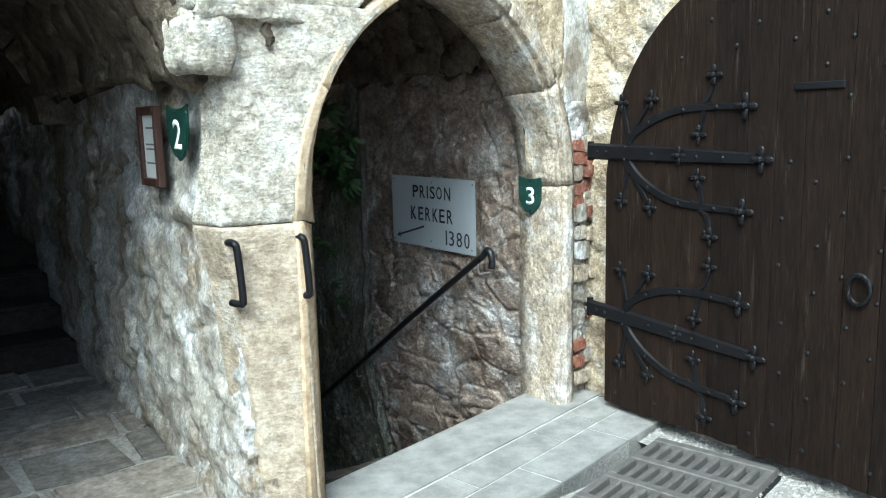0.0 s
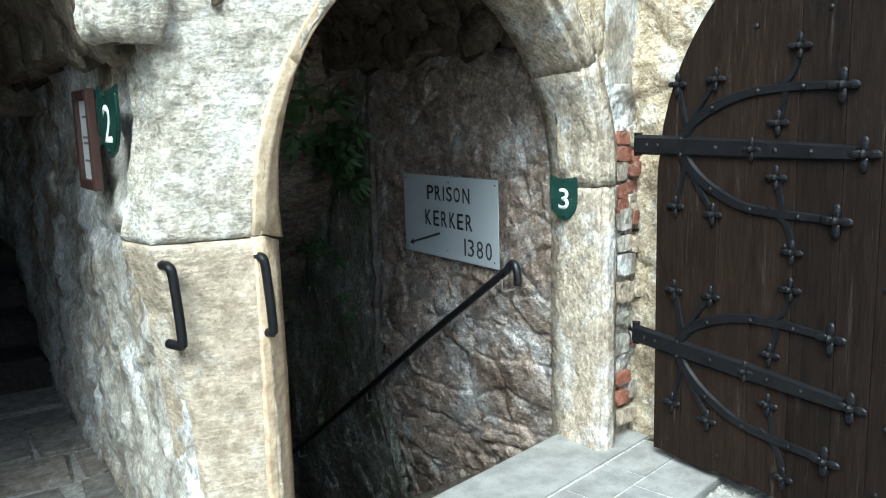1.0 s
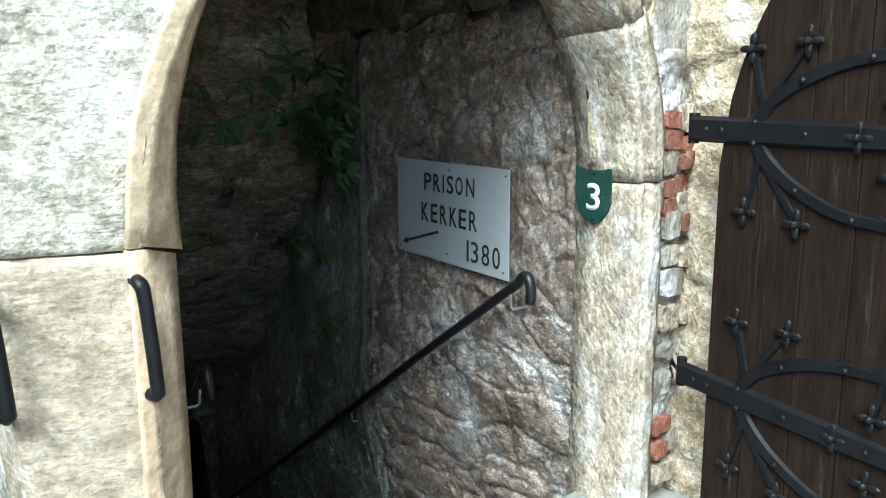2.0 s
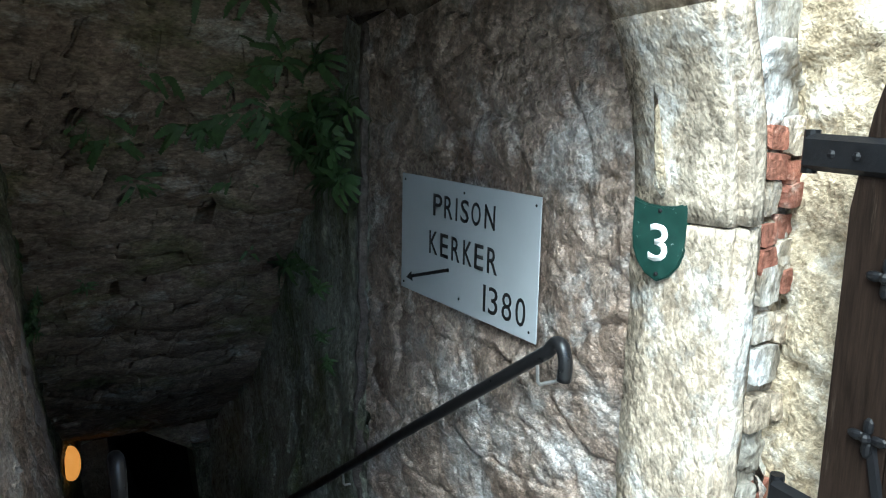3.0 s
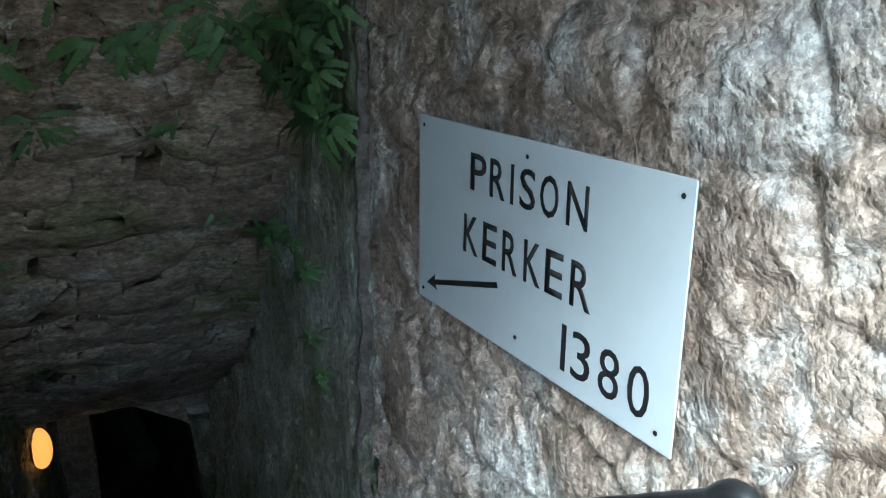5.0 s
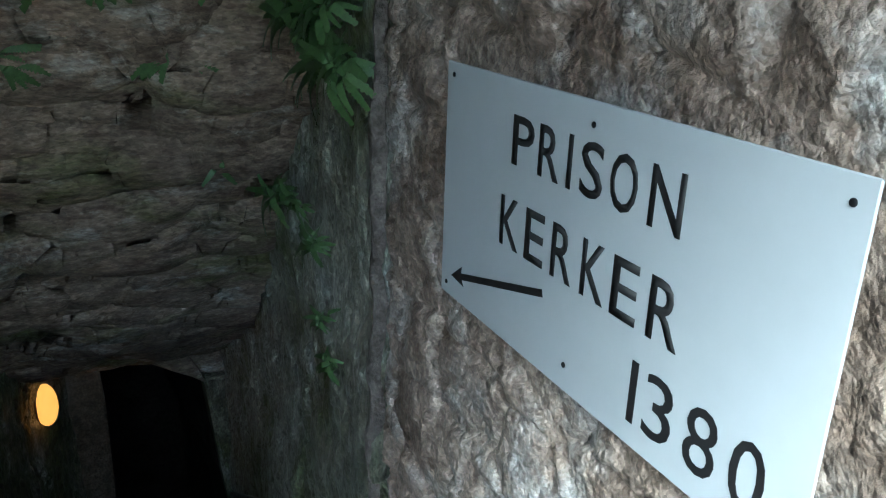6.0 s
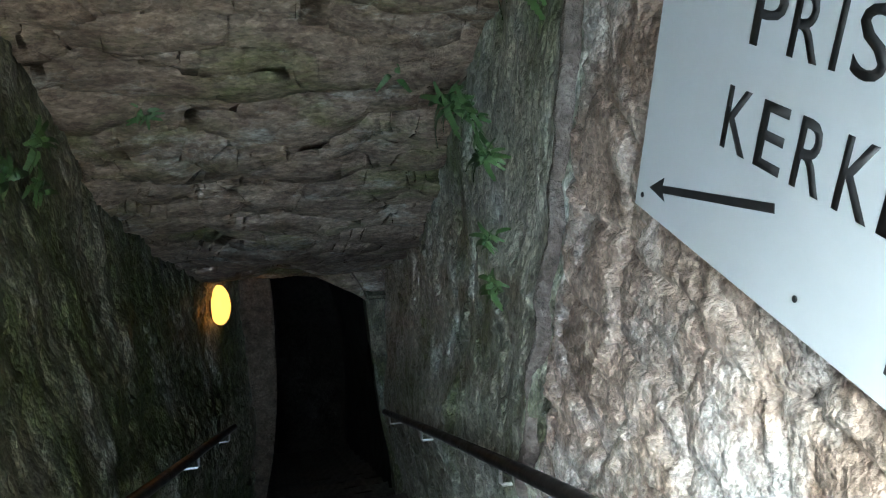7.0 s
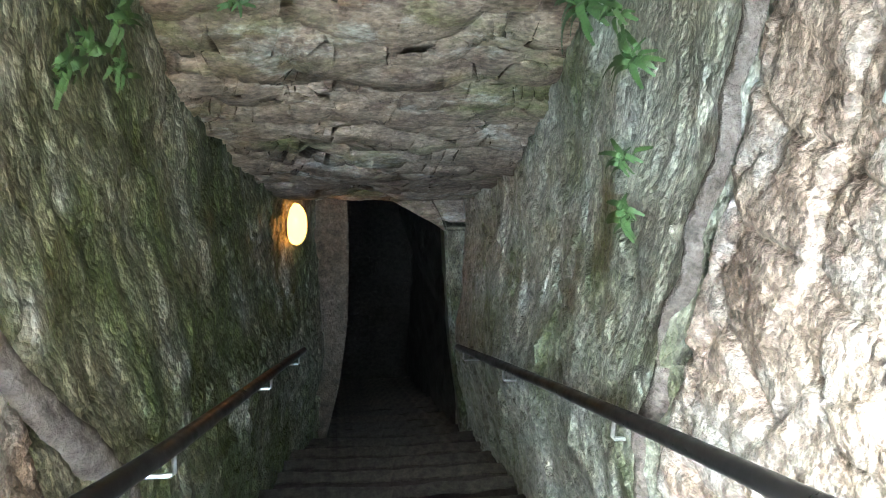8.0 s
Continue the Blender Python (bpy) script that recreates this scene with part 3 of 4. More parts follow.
mortar_seam("mortar_seam_east", "grey mortar seam between two rock walls", [(4.25, 1.85), (4.25, 1.3), (4.27, 0.74), (4.29, 0.63), (4.245, 0.53), (4.26, 0.43), (4.29, 0.32), (4.27, 0.20), (4.315, 0.07), (4.28, -0.12), (4.32, -0.26), (4.32, -0.7), (4.3, -1.4)], right_x, -1, 0.024, 5, M_MORTAR_MID)
mortar_seam("mortar_seam_west", "grey mortar seam on the mossy wall", [(3.9, 1.8), (3.95, 1.2), (3.98, 0.75), (4.0, 0.45), (4.05, 0.28), (4.08, 0.16), (4.16, -0.02), (4.25, -0.2), (4.35, -0.4), (4.42, -0.6), (4.5, -1.2)], left_x, 1, 0.042, 6, M_MORTAR_PALE)

# ---- bedded rock face over the stairs, sloping down to the tunnel mouth ----
PROFILE = [(4.55, 2.9), (4.62, 2.2), (4.76, 1.68), (4.95, 1.38), (5.22, 1.0), (5.5, 0.62), (5.76, 0.3), (6.06, 0.0), (6.52, -0.36), (7.12, -0.76), (7.62, -1.03), (7.97, -1.2), (8.25, -1.24)]
line = np.array(smooth_path([(a, b, 0) for a, b in PROFILE], 26))[:, :2]
x = np.linspace(0.9, 2.85, 170)
p = np.zeros((len(line), len(x), 3))
p[..., 0], p[..., 1], p[..., 2] = x[None, :], line[:, :1], line[:, 1:]
n = normals_of(p)
if n[40, 50][1] > 0:
    n = -n
w = fbm(p, (1.6, 2, 3), 3, 81) * 0.55
ph = (p[..., 2] - 0.15 * p[..., 1]) * 6.5 + w * 1.6 + 0.25 * p[..., 0]
saw = ph - np.floor(ph)
saw = np.where(saw < 0.72, 1 - saw / 0.72, (saw - 0.72) / 0.28)
d = 0.085 * (saw ** 1.2) * (0.6 + 0.5 * vnoise(p, 2.5, 83)) + 0.035 * fbm(p, (2.5, 3, 5), 3, 84) + 0.022 * facets(p * np.array((0.6, 1, 1.4)), 5, 1.0, 86)
p = p + n * (d - 0.05)[..., None]
tagged(grid_object("wall_back_rock", p, M_BACK, 0.15, flip=True), "bedded brown rock face over the stairs", "rock wall", kind="structure")

# mortar in the corner between rock face and stair wall
l2 = line[(line[:, 1] < 1.2) & (line[:, 1] > -0.55)]
s = np.linspace(-1, 1, 7)
p = np.zeros((len(l2), 7, 3))
p[..., 0] = 2.59 + 0.05 * s[None, :] + 0.04 * (l2[:, :1] - 5.5)
p[..., 1] = l2[:, :1] - 0.05 + 0.03 * s[None, :] ** 2
p[..., 2] = l2[:, 1:]
p[..., 0] += 0.02 * fbm(p, 6, 3, 7)
p[..., 1] += 0.02 * fbm(p, 8, 3, 8)
tagged(grid_object("mortar_corner", p, M_MORTAR_PALE, 0.0), "grey mortar in the rock corner", "mortar", kind="structure")

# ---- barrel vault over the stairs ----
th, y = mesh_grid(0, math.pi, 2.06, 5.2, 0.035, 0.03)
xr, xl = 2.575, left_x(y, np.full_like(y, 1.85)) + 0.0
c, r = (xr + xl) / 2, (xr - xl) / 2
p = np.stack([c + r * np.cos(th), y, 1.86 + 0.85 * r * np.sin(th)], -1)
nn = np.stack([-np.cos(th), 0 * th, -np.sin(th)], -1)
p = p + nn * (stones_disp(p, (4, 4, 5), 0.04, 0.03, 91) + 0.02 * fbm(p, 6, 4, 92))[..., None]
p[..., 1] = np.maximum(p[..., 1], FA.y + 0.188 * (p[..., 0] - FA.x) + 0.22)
tagged(grid_object("ceiling_stair_vault", p, M_VAULT, 0.15, flip=True), "brown rubble vault over the stairs, darkened for shade", "ceiling", kind="structure")

# ---- tunnel mouth and tunnel ----
def block_xz(name, poly, y0, y1, material, parent, bevel=0.02, label=""):
    bm = bmesh.new()
    a = [bm.verts.new((x, y0, z)) for x, z in poly]
    b = [bm.verts.new((x, y1, z)) for x, z in poly]
    bm.faces.new(a)
    bm.faces.new(b[::-1])
    for k in range(len(poly)):
        bm.faces.new((a[(k + 1) % len(poly)], a[k], b[k], b[(k + 1) % len(poly)]))
    bmesh.ops.recalc_face_normals(bm, faces=bm.faces)
    bmesh.ops.bevel(bm, geom=bm.edges[:], offset=bevel, segments=2, affect="EDGES")
    return part(name, bm, material, parent, label)


mouth = empty("tunnel_mouth", "low stone doorway at the foot of the stairs", "doorway", kind="structure")
# west jamb takes the darkened vault colour to look dimmer
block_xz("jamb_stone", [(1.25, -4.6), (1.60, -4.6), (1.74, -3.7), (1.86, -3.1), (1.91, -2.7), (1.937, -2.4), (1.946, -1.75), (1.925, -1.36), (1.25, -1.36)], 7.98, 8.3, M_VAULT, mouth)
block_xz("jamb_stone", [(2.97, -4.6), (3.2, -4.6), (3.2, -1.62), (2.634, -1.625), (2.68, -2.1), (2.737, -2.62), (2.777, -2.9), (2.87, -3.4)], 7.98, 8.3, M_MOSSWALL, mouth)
# darker rock than the next lintel, tones down the lamp's glow in colour
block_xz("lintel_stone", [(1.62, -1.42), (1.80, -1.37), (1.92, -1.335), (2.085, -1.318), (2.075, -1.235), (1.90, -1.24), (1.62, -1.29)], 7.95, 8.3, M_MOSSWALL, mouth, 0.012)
block_xz("lintel_stone", [(2.10, -1.322), (2.19, -1.35), (2.274, -1.402), (2.38, -1.465), (2.461, -1.515), (2.55, -1.565), (2.638, -1.632), (2.60, -1.52), (2.508, -1.36), (2.36, -1.262), (2.10, -1.235)], 7.93, 8.3, M_BACK, mouth, 0.012)
block_xz("backing_stone", [(1.2, -1.33), (2.10, -1.30), (2.45, -1.48), (2.66, -1.61), (3.2, -1.62), (3.2, -0.75), (1.2, -0.75)], 8.03, 8.34, M_BACK, mouth)
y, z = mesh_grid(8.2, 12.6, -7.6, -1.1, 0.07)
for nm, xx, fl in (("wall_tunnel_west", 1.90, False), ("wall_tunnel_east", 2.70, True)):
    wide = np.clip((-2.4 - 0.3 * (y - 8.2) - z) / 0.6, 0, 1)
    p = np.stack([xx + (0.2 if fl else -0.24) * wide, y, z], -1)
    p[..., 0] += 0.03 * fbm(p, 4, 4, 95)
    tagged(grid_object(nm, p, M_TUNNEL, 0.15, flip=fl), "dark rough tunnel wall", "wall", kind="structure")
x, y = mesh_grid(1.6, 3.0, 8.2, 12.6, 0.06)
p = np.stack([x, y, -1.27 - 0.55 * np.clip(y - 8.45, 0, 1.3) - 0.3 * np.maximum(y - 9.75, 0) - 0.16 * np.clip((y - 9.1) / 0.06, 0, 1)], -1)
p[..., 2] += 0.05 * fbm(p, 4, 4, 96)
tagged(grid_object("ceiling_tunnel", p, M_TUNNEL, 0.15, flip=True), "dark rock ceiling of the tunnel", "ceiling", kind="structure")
# added end, closes the tunnel so that no sky light gets in
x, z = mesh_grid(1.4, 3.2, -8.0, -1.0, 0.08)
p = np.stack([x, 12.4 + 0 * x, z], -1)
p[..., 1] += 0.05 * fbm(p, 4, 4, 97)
tagged(grid_object("wall_tunnel_end", p, M_TUNNEL, 0.15), "added end wall, closes the tunnel to light", "wall", kind="structure")

# ---- stairs ----
stairs = empty("stairs", "steep worn stone stairs going down", "stairs", kind="structure")


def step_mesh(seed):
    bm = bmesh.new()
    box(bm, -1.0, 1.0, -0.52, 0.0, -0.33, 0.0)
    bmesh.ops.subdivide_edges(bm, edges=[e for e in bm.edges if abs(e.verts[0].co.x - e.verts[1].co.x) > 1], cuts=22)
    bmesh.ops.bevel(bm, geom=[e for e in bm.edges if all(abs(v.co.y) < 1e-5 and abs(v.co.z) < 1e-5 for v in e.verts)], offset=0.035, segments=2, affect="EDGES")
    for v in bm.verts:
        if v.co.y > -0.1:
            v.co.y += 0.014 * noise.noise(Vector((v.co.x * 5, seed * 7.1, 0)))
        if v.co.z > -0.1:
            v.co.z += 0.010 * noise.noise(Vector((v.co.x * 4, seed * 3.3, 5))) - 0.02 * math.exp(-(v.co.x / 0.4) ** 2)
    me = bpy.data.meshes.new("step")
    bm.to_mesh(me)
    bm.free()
    me.materials.append(M_STEP_SHADED)
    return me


# added lip for each step, carries the painted light of its edge
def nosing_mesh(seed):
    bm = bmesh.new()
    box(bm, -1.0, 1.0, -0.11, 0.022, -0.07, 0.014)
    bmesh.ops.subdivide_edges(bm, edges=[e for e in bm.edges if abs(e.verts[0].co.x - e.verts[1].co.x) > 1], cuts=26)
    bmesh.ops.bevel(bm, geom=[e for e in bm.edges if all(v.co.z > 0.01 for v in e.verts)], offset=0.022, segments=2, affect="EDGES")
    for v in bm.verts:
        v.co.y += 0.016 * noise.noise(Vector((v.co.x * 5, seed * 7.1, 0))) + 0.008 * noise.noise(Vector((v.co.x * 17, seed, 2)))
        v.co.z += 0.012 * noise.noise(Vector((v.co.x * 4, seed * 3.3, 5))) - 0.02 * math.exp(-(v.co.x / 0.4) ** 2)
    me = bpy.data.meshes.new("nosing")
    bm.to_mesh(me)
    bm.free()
    me.materials.append(M_NOSE_LIT)
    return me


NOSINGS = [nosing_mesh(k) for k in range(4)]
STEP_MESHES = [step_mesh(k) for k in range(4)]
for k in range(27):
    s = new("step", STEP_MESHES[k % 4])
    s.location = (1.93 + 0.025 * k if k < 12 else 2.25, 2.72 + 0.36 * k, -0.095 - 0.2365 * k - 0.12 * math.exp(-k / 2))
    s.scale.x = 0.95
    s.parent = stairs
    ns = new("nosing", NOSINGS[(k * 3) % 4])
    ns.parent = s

# ---- landing: threshold slab, paving, grating, ground ----
paving = empty("pavement_landing", "pale paving slabs before the stair arch", "pavement", kind="structure")


def flag(name, poly, z0, z1, material, parent, bevel=0.008, label=""):
    bm = bmesh.new()
    a = [bm.verts.new((*q, z1)) for q in poly]
    b = [bm.verts.new((*q, z0)) for q in poly]
    bm.faces.new(a)
    bm.faces.new(b[::-1])
    for k in range(len(poly)):
        bm.faces.new((a[(k + 1) % len(poly)], a[k], b[k], b[(k + 1) % len(poly)]))
    bmesh.ops.recalc_face_normals(bm, faces=bm.faces)
    bmesh.ops.bevel(bm, geom=[e for e in bm.edges if min(v.co.z for v in e.verts) > z1 - 1e-5], offset=bevel, segments=2, affect="EDGES")
    return part(name, bm, material, parent, label)


def lane(u0, u1, d0, d1):
    """Corners of a slab on the landing: along the facade u, before it d."""
    a, s = Vector((1.165, 2.238, 0)), Vector((1.405, 0.292, 0)).normalized()
    n = Vector((-s.y, s.x, 0))
    return [tuple((a + s * u - n * d)[:2]) for u, d in ((u0, d0), (u1, d0), (u1, d1), (u0, d1))]


flag("joint_mortar", lane(-1.32, 1.68, 0.05, 0.80), -0.12, -0.007, M_LIME, paving)
flag("joint_mortar", lane(-1.32, 0.08, 0.805, 2.3), -0.12, -0.013, M_LIME, paving)
flag("threshold_slab", lane(-0.5, 1.72, 0.0, 0.36), -0.16, 0.0, M_SLAB, paving, 0.008)
for row, (d0, d1, cuts) in enumerate([(0.365, 0.56, (0.35, 1.0, 1.32, 1.66)), (0.565, 0.80, (0.1, 0.62, 1.22, 1.66))]):
    last = -1.3
    for c in cuts:
        flag("paving_slab", lane(last + 0.002, c - 0.002, d0, d1), -0.1, -0.003 - 0.0015 * ((row + int(c * 10)) % 2), M_SLAB, paving, 0.003)
        last = c
for k in range(9):
    flag("paving_slab", lane(-1.3 + 0.0 + 0.46 * (k % 3) + 0.004, -0.84 + 0.46 * (k % 3) - 0.004, 0.805 + 0.5 * (k // 3), 1.295 + 0.5 * (k // 3)), -0.1, -0.006, M_SLAB, paving)

bm = bmesh.new()
for x0, x1, y0, y1 in ((-60, 60, -60, 1.55), (-60, 0.4, 1.55, 60), (3.2, 60, 1.55, 60), (2.62, 3.2, 1.55, 2.34)):
    bm.faces.new([bm.verts.new(q) for q in ((x0, y0, -0.05), (x1, y0, -0.05), (x1, y1, -0.05), (x0, y1, -0.05))])
bmesh.ops.remove_doubles(bm, verts=bm.verts, dist=1e-4)
tagged(part("ground", bm, M_GRAVEL), "pale gravel ground of the courtyard", "ground", kind="structure")
rng = random.Random(5)
verts, faces = [], []
for k in range(1500):
    gx, gy = rng.uniform(1.9, 2.9), rng.uniform(0.2, 2.1)
    if gy > 1.5 and gx < 2.62:
        continue
    s = rng.uniform(0.006, 0.018)
    b = len(verts)
    for dx, dy, dz in ((1, 0, 0), (0, 1, 0), (-1, 0, 0), (0, -1, 0), (0, 0, 0.8)):
        verts.append((gx + s * dx * rng.uniform(0.7, 1.2), gy + s * dy * rng.uniform(0.7, 1.2), -0.05 + s * dz))
    faces += [(b, b + 1, b + 4), (b + 1, b + 2, b + 4), (b + 2, b + 3, b + 4), (b + 3, b, b + 4)]
me = bpy.data.meshes.new("gravel")
me.from_pydata(verts, [], faces)
me.materials.append(M_GRAVEL)
tagged(new("gravel", me), "loose pale gravel along the door", "gravel", kind="stuff")

# ---- left passage ----
y, z = mesh_grid(2.06, 8.0, -0.05, 1.8, 0.02)
p = np.stack([0.68 + 0.015 * (y - 2), y, z], -1)
p[..., 0] -= stones_disp(p, (2.4, 1.9, 2.6), 0.028, 0.03, 101) + 0.018 * facets(p, 6, 1.0, 104) + 0.010 * facets(p, 15, 1.0, 114) + 0.012 * fbm(p, 3, 4, 102) + 0.012 * fbm(p, 16, 4, 103) - 0.03 * np.clip((p[..., 2] - 1.25) / 0.1, 0, 1)
p[..., 0] += 0.02 * np.clip((2.35 - y) / 0.2, 0, 1)
tagged(grid_object("wall_passage_east", p, M_LEFTWALL, 0.1, flip=True), "pale rubble wall of the side passage", "wall", kind="structure")
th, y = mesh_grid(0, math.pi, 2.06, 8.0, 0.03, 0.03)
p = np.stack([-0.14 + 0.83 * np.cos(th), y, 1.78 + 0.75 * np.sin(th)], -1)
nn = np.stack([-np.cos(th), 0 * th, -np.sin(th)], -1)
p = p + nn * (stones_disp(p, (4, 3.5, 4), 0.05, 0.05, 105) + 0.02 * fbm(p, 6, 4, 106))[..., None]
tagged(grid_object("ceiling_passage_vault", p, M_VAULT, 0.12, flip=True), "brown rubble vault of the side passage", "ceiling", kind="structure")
# unseen west wall, set close so that less light enters the passage
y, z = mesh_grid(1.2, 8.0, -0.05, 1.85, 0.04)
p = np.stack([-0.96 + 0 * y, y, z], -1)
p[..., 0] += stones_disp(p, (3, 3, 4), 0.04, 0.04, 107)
tagged(grid_object("wall_passage_west", p, M_VAULT, 0.15), "unseen rubble wall, added to darken the side passage", "wall", kind="structure")
# added end wall, keeps the far passage black
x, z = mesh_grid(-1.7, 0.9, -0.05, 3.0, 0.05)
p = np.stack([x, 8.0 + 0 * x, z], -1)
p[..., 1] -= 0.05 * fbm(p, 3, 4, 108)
tagged(grid_object("wall_passage_end", p, M_VAULT, 0.2), "added end wall, closes the side passage to light", "wall", kind="structure")
# facade over the side passage
u, v = mesh_grid(-1.0, 1.0, 0, 1, 0.03, 0.03)
low = 1.80 + 0.73 * np.sqrt(np.clip(1 - u ** 2, 0, 1))
p = np.stack([-0.14 + 0.82 * u, 2.06 + 0.0 * u, low + (5 - low) * v], -1)
p[..., 1] -= stones_disp(p, (4, 4, 5), 0.03, 0.03, 109)
tagged(grid_object("wall_passage_front", p, M_PIER_GREY, 0.2), "rubble wall above the side passage", "wall", kind="structure")
# unseen facade piece, added to shut out light beside the passage
bm = box(bmesh.new(), -4.5, -0.96, 2.0, 2.4, -0.05, 5.0)
tagged(part("wall_facade_west", bm, M_PIER_GREY), "unseen rubble wall added beside the passage", "wall", kind="structure")
# rib arch deep in the passage
rib = empty("passage_rib_arch", "dark stone rib arch in the passage", "arch", kind="structure")
for k in range(9):
    a0, a1 = math.pi * k / 9 + 0.01, math.pi * (k + 1) / 9 - 0.01
    poly = [(-0.14 + 0.70 * math.cos(a), 1.60 + 0.68 * math.sin(a)) for a in (a0, (a0 + a1) / 2, a1)] + [(-0.14 + 1.0 * math.cos(a), 1.60 + 1.05 * math.sin(a)) for a in (a1, (a0 + a1) / 2, a0)]
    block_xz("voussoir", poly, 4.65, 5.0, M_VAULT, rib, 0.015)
# darkened step stone again, so that these look unlit
steps2 = empty("passage_steps", "worn steps in the side passage, darkened for shade", "steps", kind="structure")
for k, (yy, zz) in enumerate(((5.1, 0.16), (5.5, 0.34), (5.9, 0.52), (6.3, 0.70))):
    flag("step", [(-1.0, yy), (0.72, yy - 0.05), (0.72, 8.0), (-1.0, 8.0)], -0.05, zz, M_STEP_SHADED, steps2, 0.03)
# flagstones of the passage floor
floor2 = empty("floor_passage", "uneven grey flagstone floor of the passage", "floor", kind="structure")
bm = box(bmesh.new(), -1.7, 0.85, 0.6, 8.0, -0.2, -0.035)
part("bedding", bm, M_GRAVEL, floor2)
rng = random.Random(11)
yy = 0.62
while yy < 5.1:
    h = rng.uniform(0.32, 0.52)
    xx = -1.6
    while xx < 0.75:
        ww = min(rng.uniform(0.3, 0.65), 0.80 - xx)
        if ww > 0.1 and not (yy < 1.5 and xx + ww > 0.2):
            j = lambda: rng.uniform(-0.025, 0.025)
            q = [(xx + 0.02 + j(), yy + 0.02 + j()), (xx + ww * 0.5, yy + 0.01 + j()), (xx + ww - 0.02 + j(), yy + 0.02 + j()), (xx + ww - 0.02 + j(), yy + h - 0.02 + j()), (xx + ww * 0.5, yy + h - 0.01 + j()), (xx + 0.02 + j(), yy + h - 0.02 + j())]
            flag("flagstone", q, -0.1, rng.uniform(-0.03, 0.0), M_FLAG, floor2, 0.015)
        xx += ww
    yy += h

# ---- unseen courtyard walls, added to close the place behind the camera and limit low sky light ----
for nm, b in (("wall_court_south", (-7, 7, -7.4, -7.0, -0.05, 2.4)), ("wall_court_west", (-7.4, -7.0, -7.4, 2.2, -0.05, 2.4)), ("wall_court_east", (2.95, 3.3, -7.4, -1.2, -0.05, 4.0)), ("wall_facade_far_west", (-7.4, -4.5, 2.0, 2.4, -0.05, 5.0))):
    tagged(part(nm, box(bmesh.new(), *b), M_SUNNY), "unseen yellow rubble courtyard wall, added", "wall", kind="structure")

# ---- notice board with directions on the stair wall ----
def text_part(body, height, width, loc, parent, material, name="lettering", rot=(90, 0, -90), label="", heavy=0.011):
    """Raised text on a wall that faces -x; loc: the lower left corner as read."""
    cu = bpy.data.curves.new(name, "FONT")
    cu.body, cu.size, cu.extrude, cu.offset, cu.resolution_u = body, 1.0, 0.0, heavy, 3
    tmp = bpy.data.objects.new(name, cu)
    scene.collection.objects.link(tmp)
    bpy.context.view_layer.update()
    me = bpy.data.meshes.new_from_object(tmp.evaluated_get(bpy.context.evaluated_depsgraph_get()))
    bpy.data.objects.remove(tmp)
    co = np.array([v.co[:] for v in me.vertices])
    lo, hi = co.min(0), co.max(0)
    for v in me.vertices:
        v.co.x = (v.co.x - lo[0]) / (hi[0] - lo[0]) * width
        v.co.y = (v.co.y - lo[1]) / (hi[1] - lo[1]) * height
    me.materials.clear()
    me.materials.append(material)
    me.name = name
    ob = new(name, me)
    ob.matrix_world = pose(*loc, *rot)
    if parent:
        ob.parent = parent
        ob.matrix_parent_inverse = parent.matrix_world.inverted()
    mod = ob.modifiers.new("thickness", "SOLIDIFY")
    mod.thickness = 0.0008
    if label:
        ob["label"] = label
    return ob


SX = 2.556
sign = empty("wall_sign", "grey painted metal sign reading prison and kerker", "sign")
bm = box(bmesh.new(), SX, SX + 0.004, 2.92, 3.82, 0.76, 1.217, 0.0015)
part("panel", bm, M_SIGN, sign)
LX = SX - 0.0012
for word, z0, z1, spans in (
    ("PRISON", 1.080, 1.161, ((3.570, 3.505), (3.490, 3.432), (3.411, 3.400), (3.378, 3.324), (3.308, 3.250), (3.225, 3.163))),
    ("KERKER", 0.934, 1.021, ((3.595, 3.534), (3.513, 3.457), (3.434, 3.378), (3.354, 3.297), (3.281, 3.225), (3.202, 3.142))),
    ("1380", 0.797, 0.890, ((3.219, 3.205), (3.187, 3.132), (3.108, 3.053), (3.031, 2.978))),
):
    for body, (y0, y1) in zip(word, spans):
        text_part(body, z1 - z0, y0 - y1, (LX, y0, z0), sign, M_LETTER, "letter" if word != "1380" else "numeral", heavy=0.008 if word != "1380" else 0.0)
bm = bmesh.new()
a, b = Vector((0, 3.775, 0.806)), Vector((0, 3.450, 0.895))
t = (b - a).normalized()
n = Vector((0, -t.z, t.y))
pts = [a, a + t * 0.05 + n * 0.019, a + t * 0.045 + n * 0.0065, b + n * 0.0065, b - n * 0.0065, a + t * 0.045 - n * 0.0065, a + t * 0.05 - n * 0.019]
f = bm.faces.new([bm.verts.new((LX, q.y, q.z)) for q in pts])
r = bmesh.ops.extrude_face_region(bm, geom=[f])
for v in r["geom"]:
    if isinstance(v, bmesh.types.BMVert):
        v.co.x += 0.001
part("arrow", bm, M_LETTER, sign)
for yy, zz in ((3.792, 1.194), (2.944, 1.189), (3.795, 0.785), (2.957, 0.790), (3.356, 1.184), (3.376, 0.804)):
    bm = bmesh.new()
    bmesh.ops.create_uvsphere(bm, u_segments=10, v_segments=6, radius=0.0048, matrix=Matrix.Translation((SX - 0.001, yy, zz)) @ Matrix.Diagonal((0.5, 1, 1, 1)))
    part("screw", bm, M_IRON, sign)


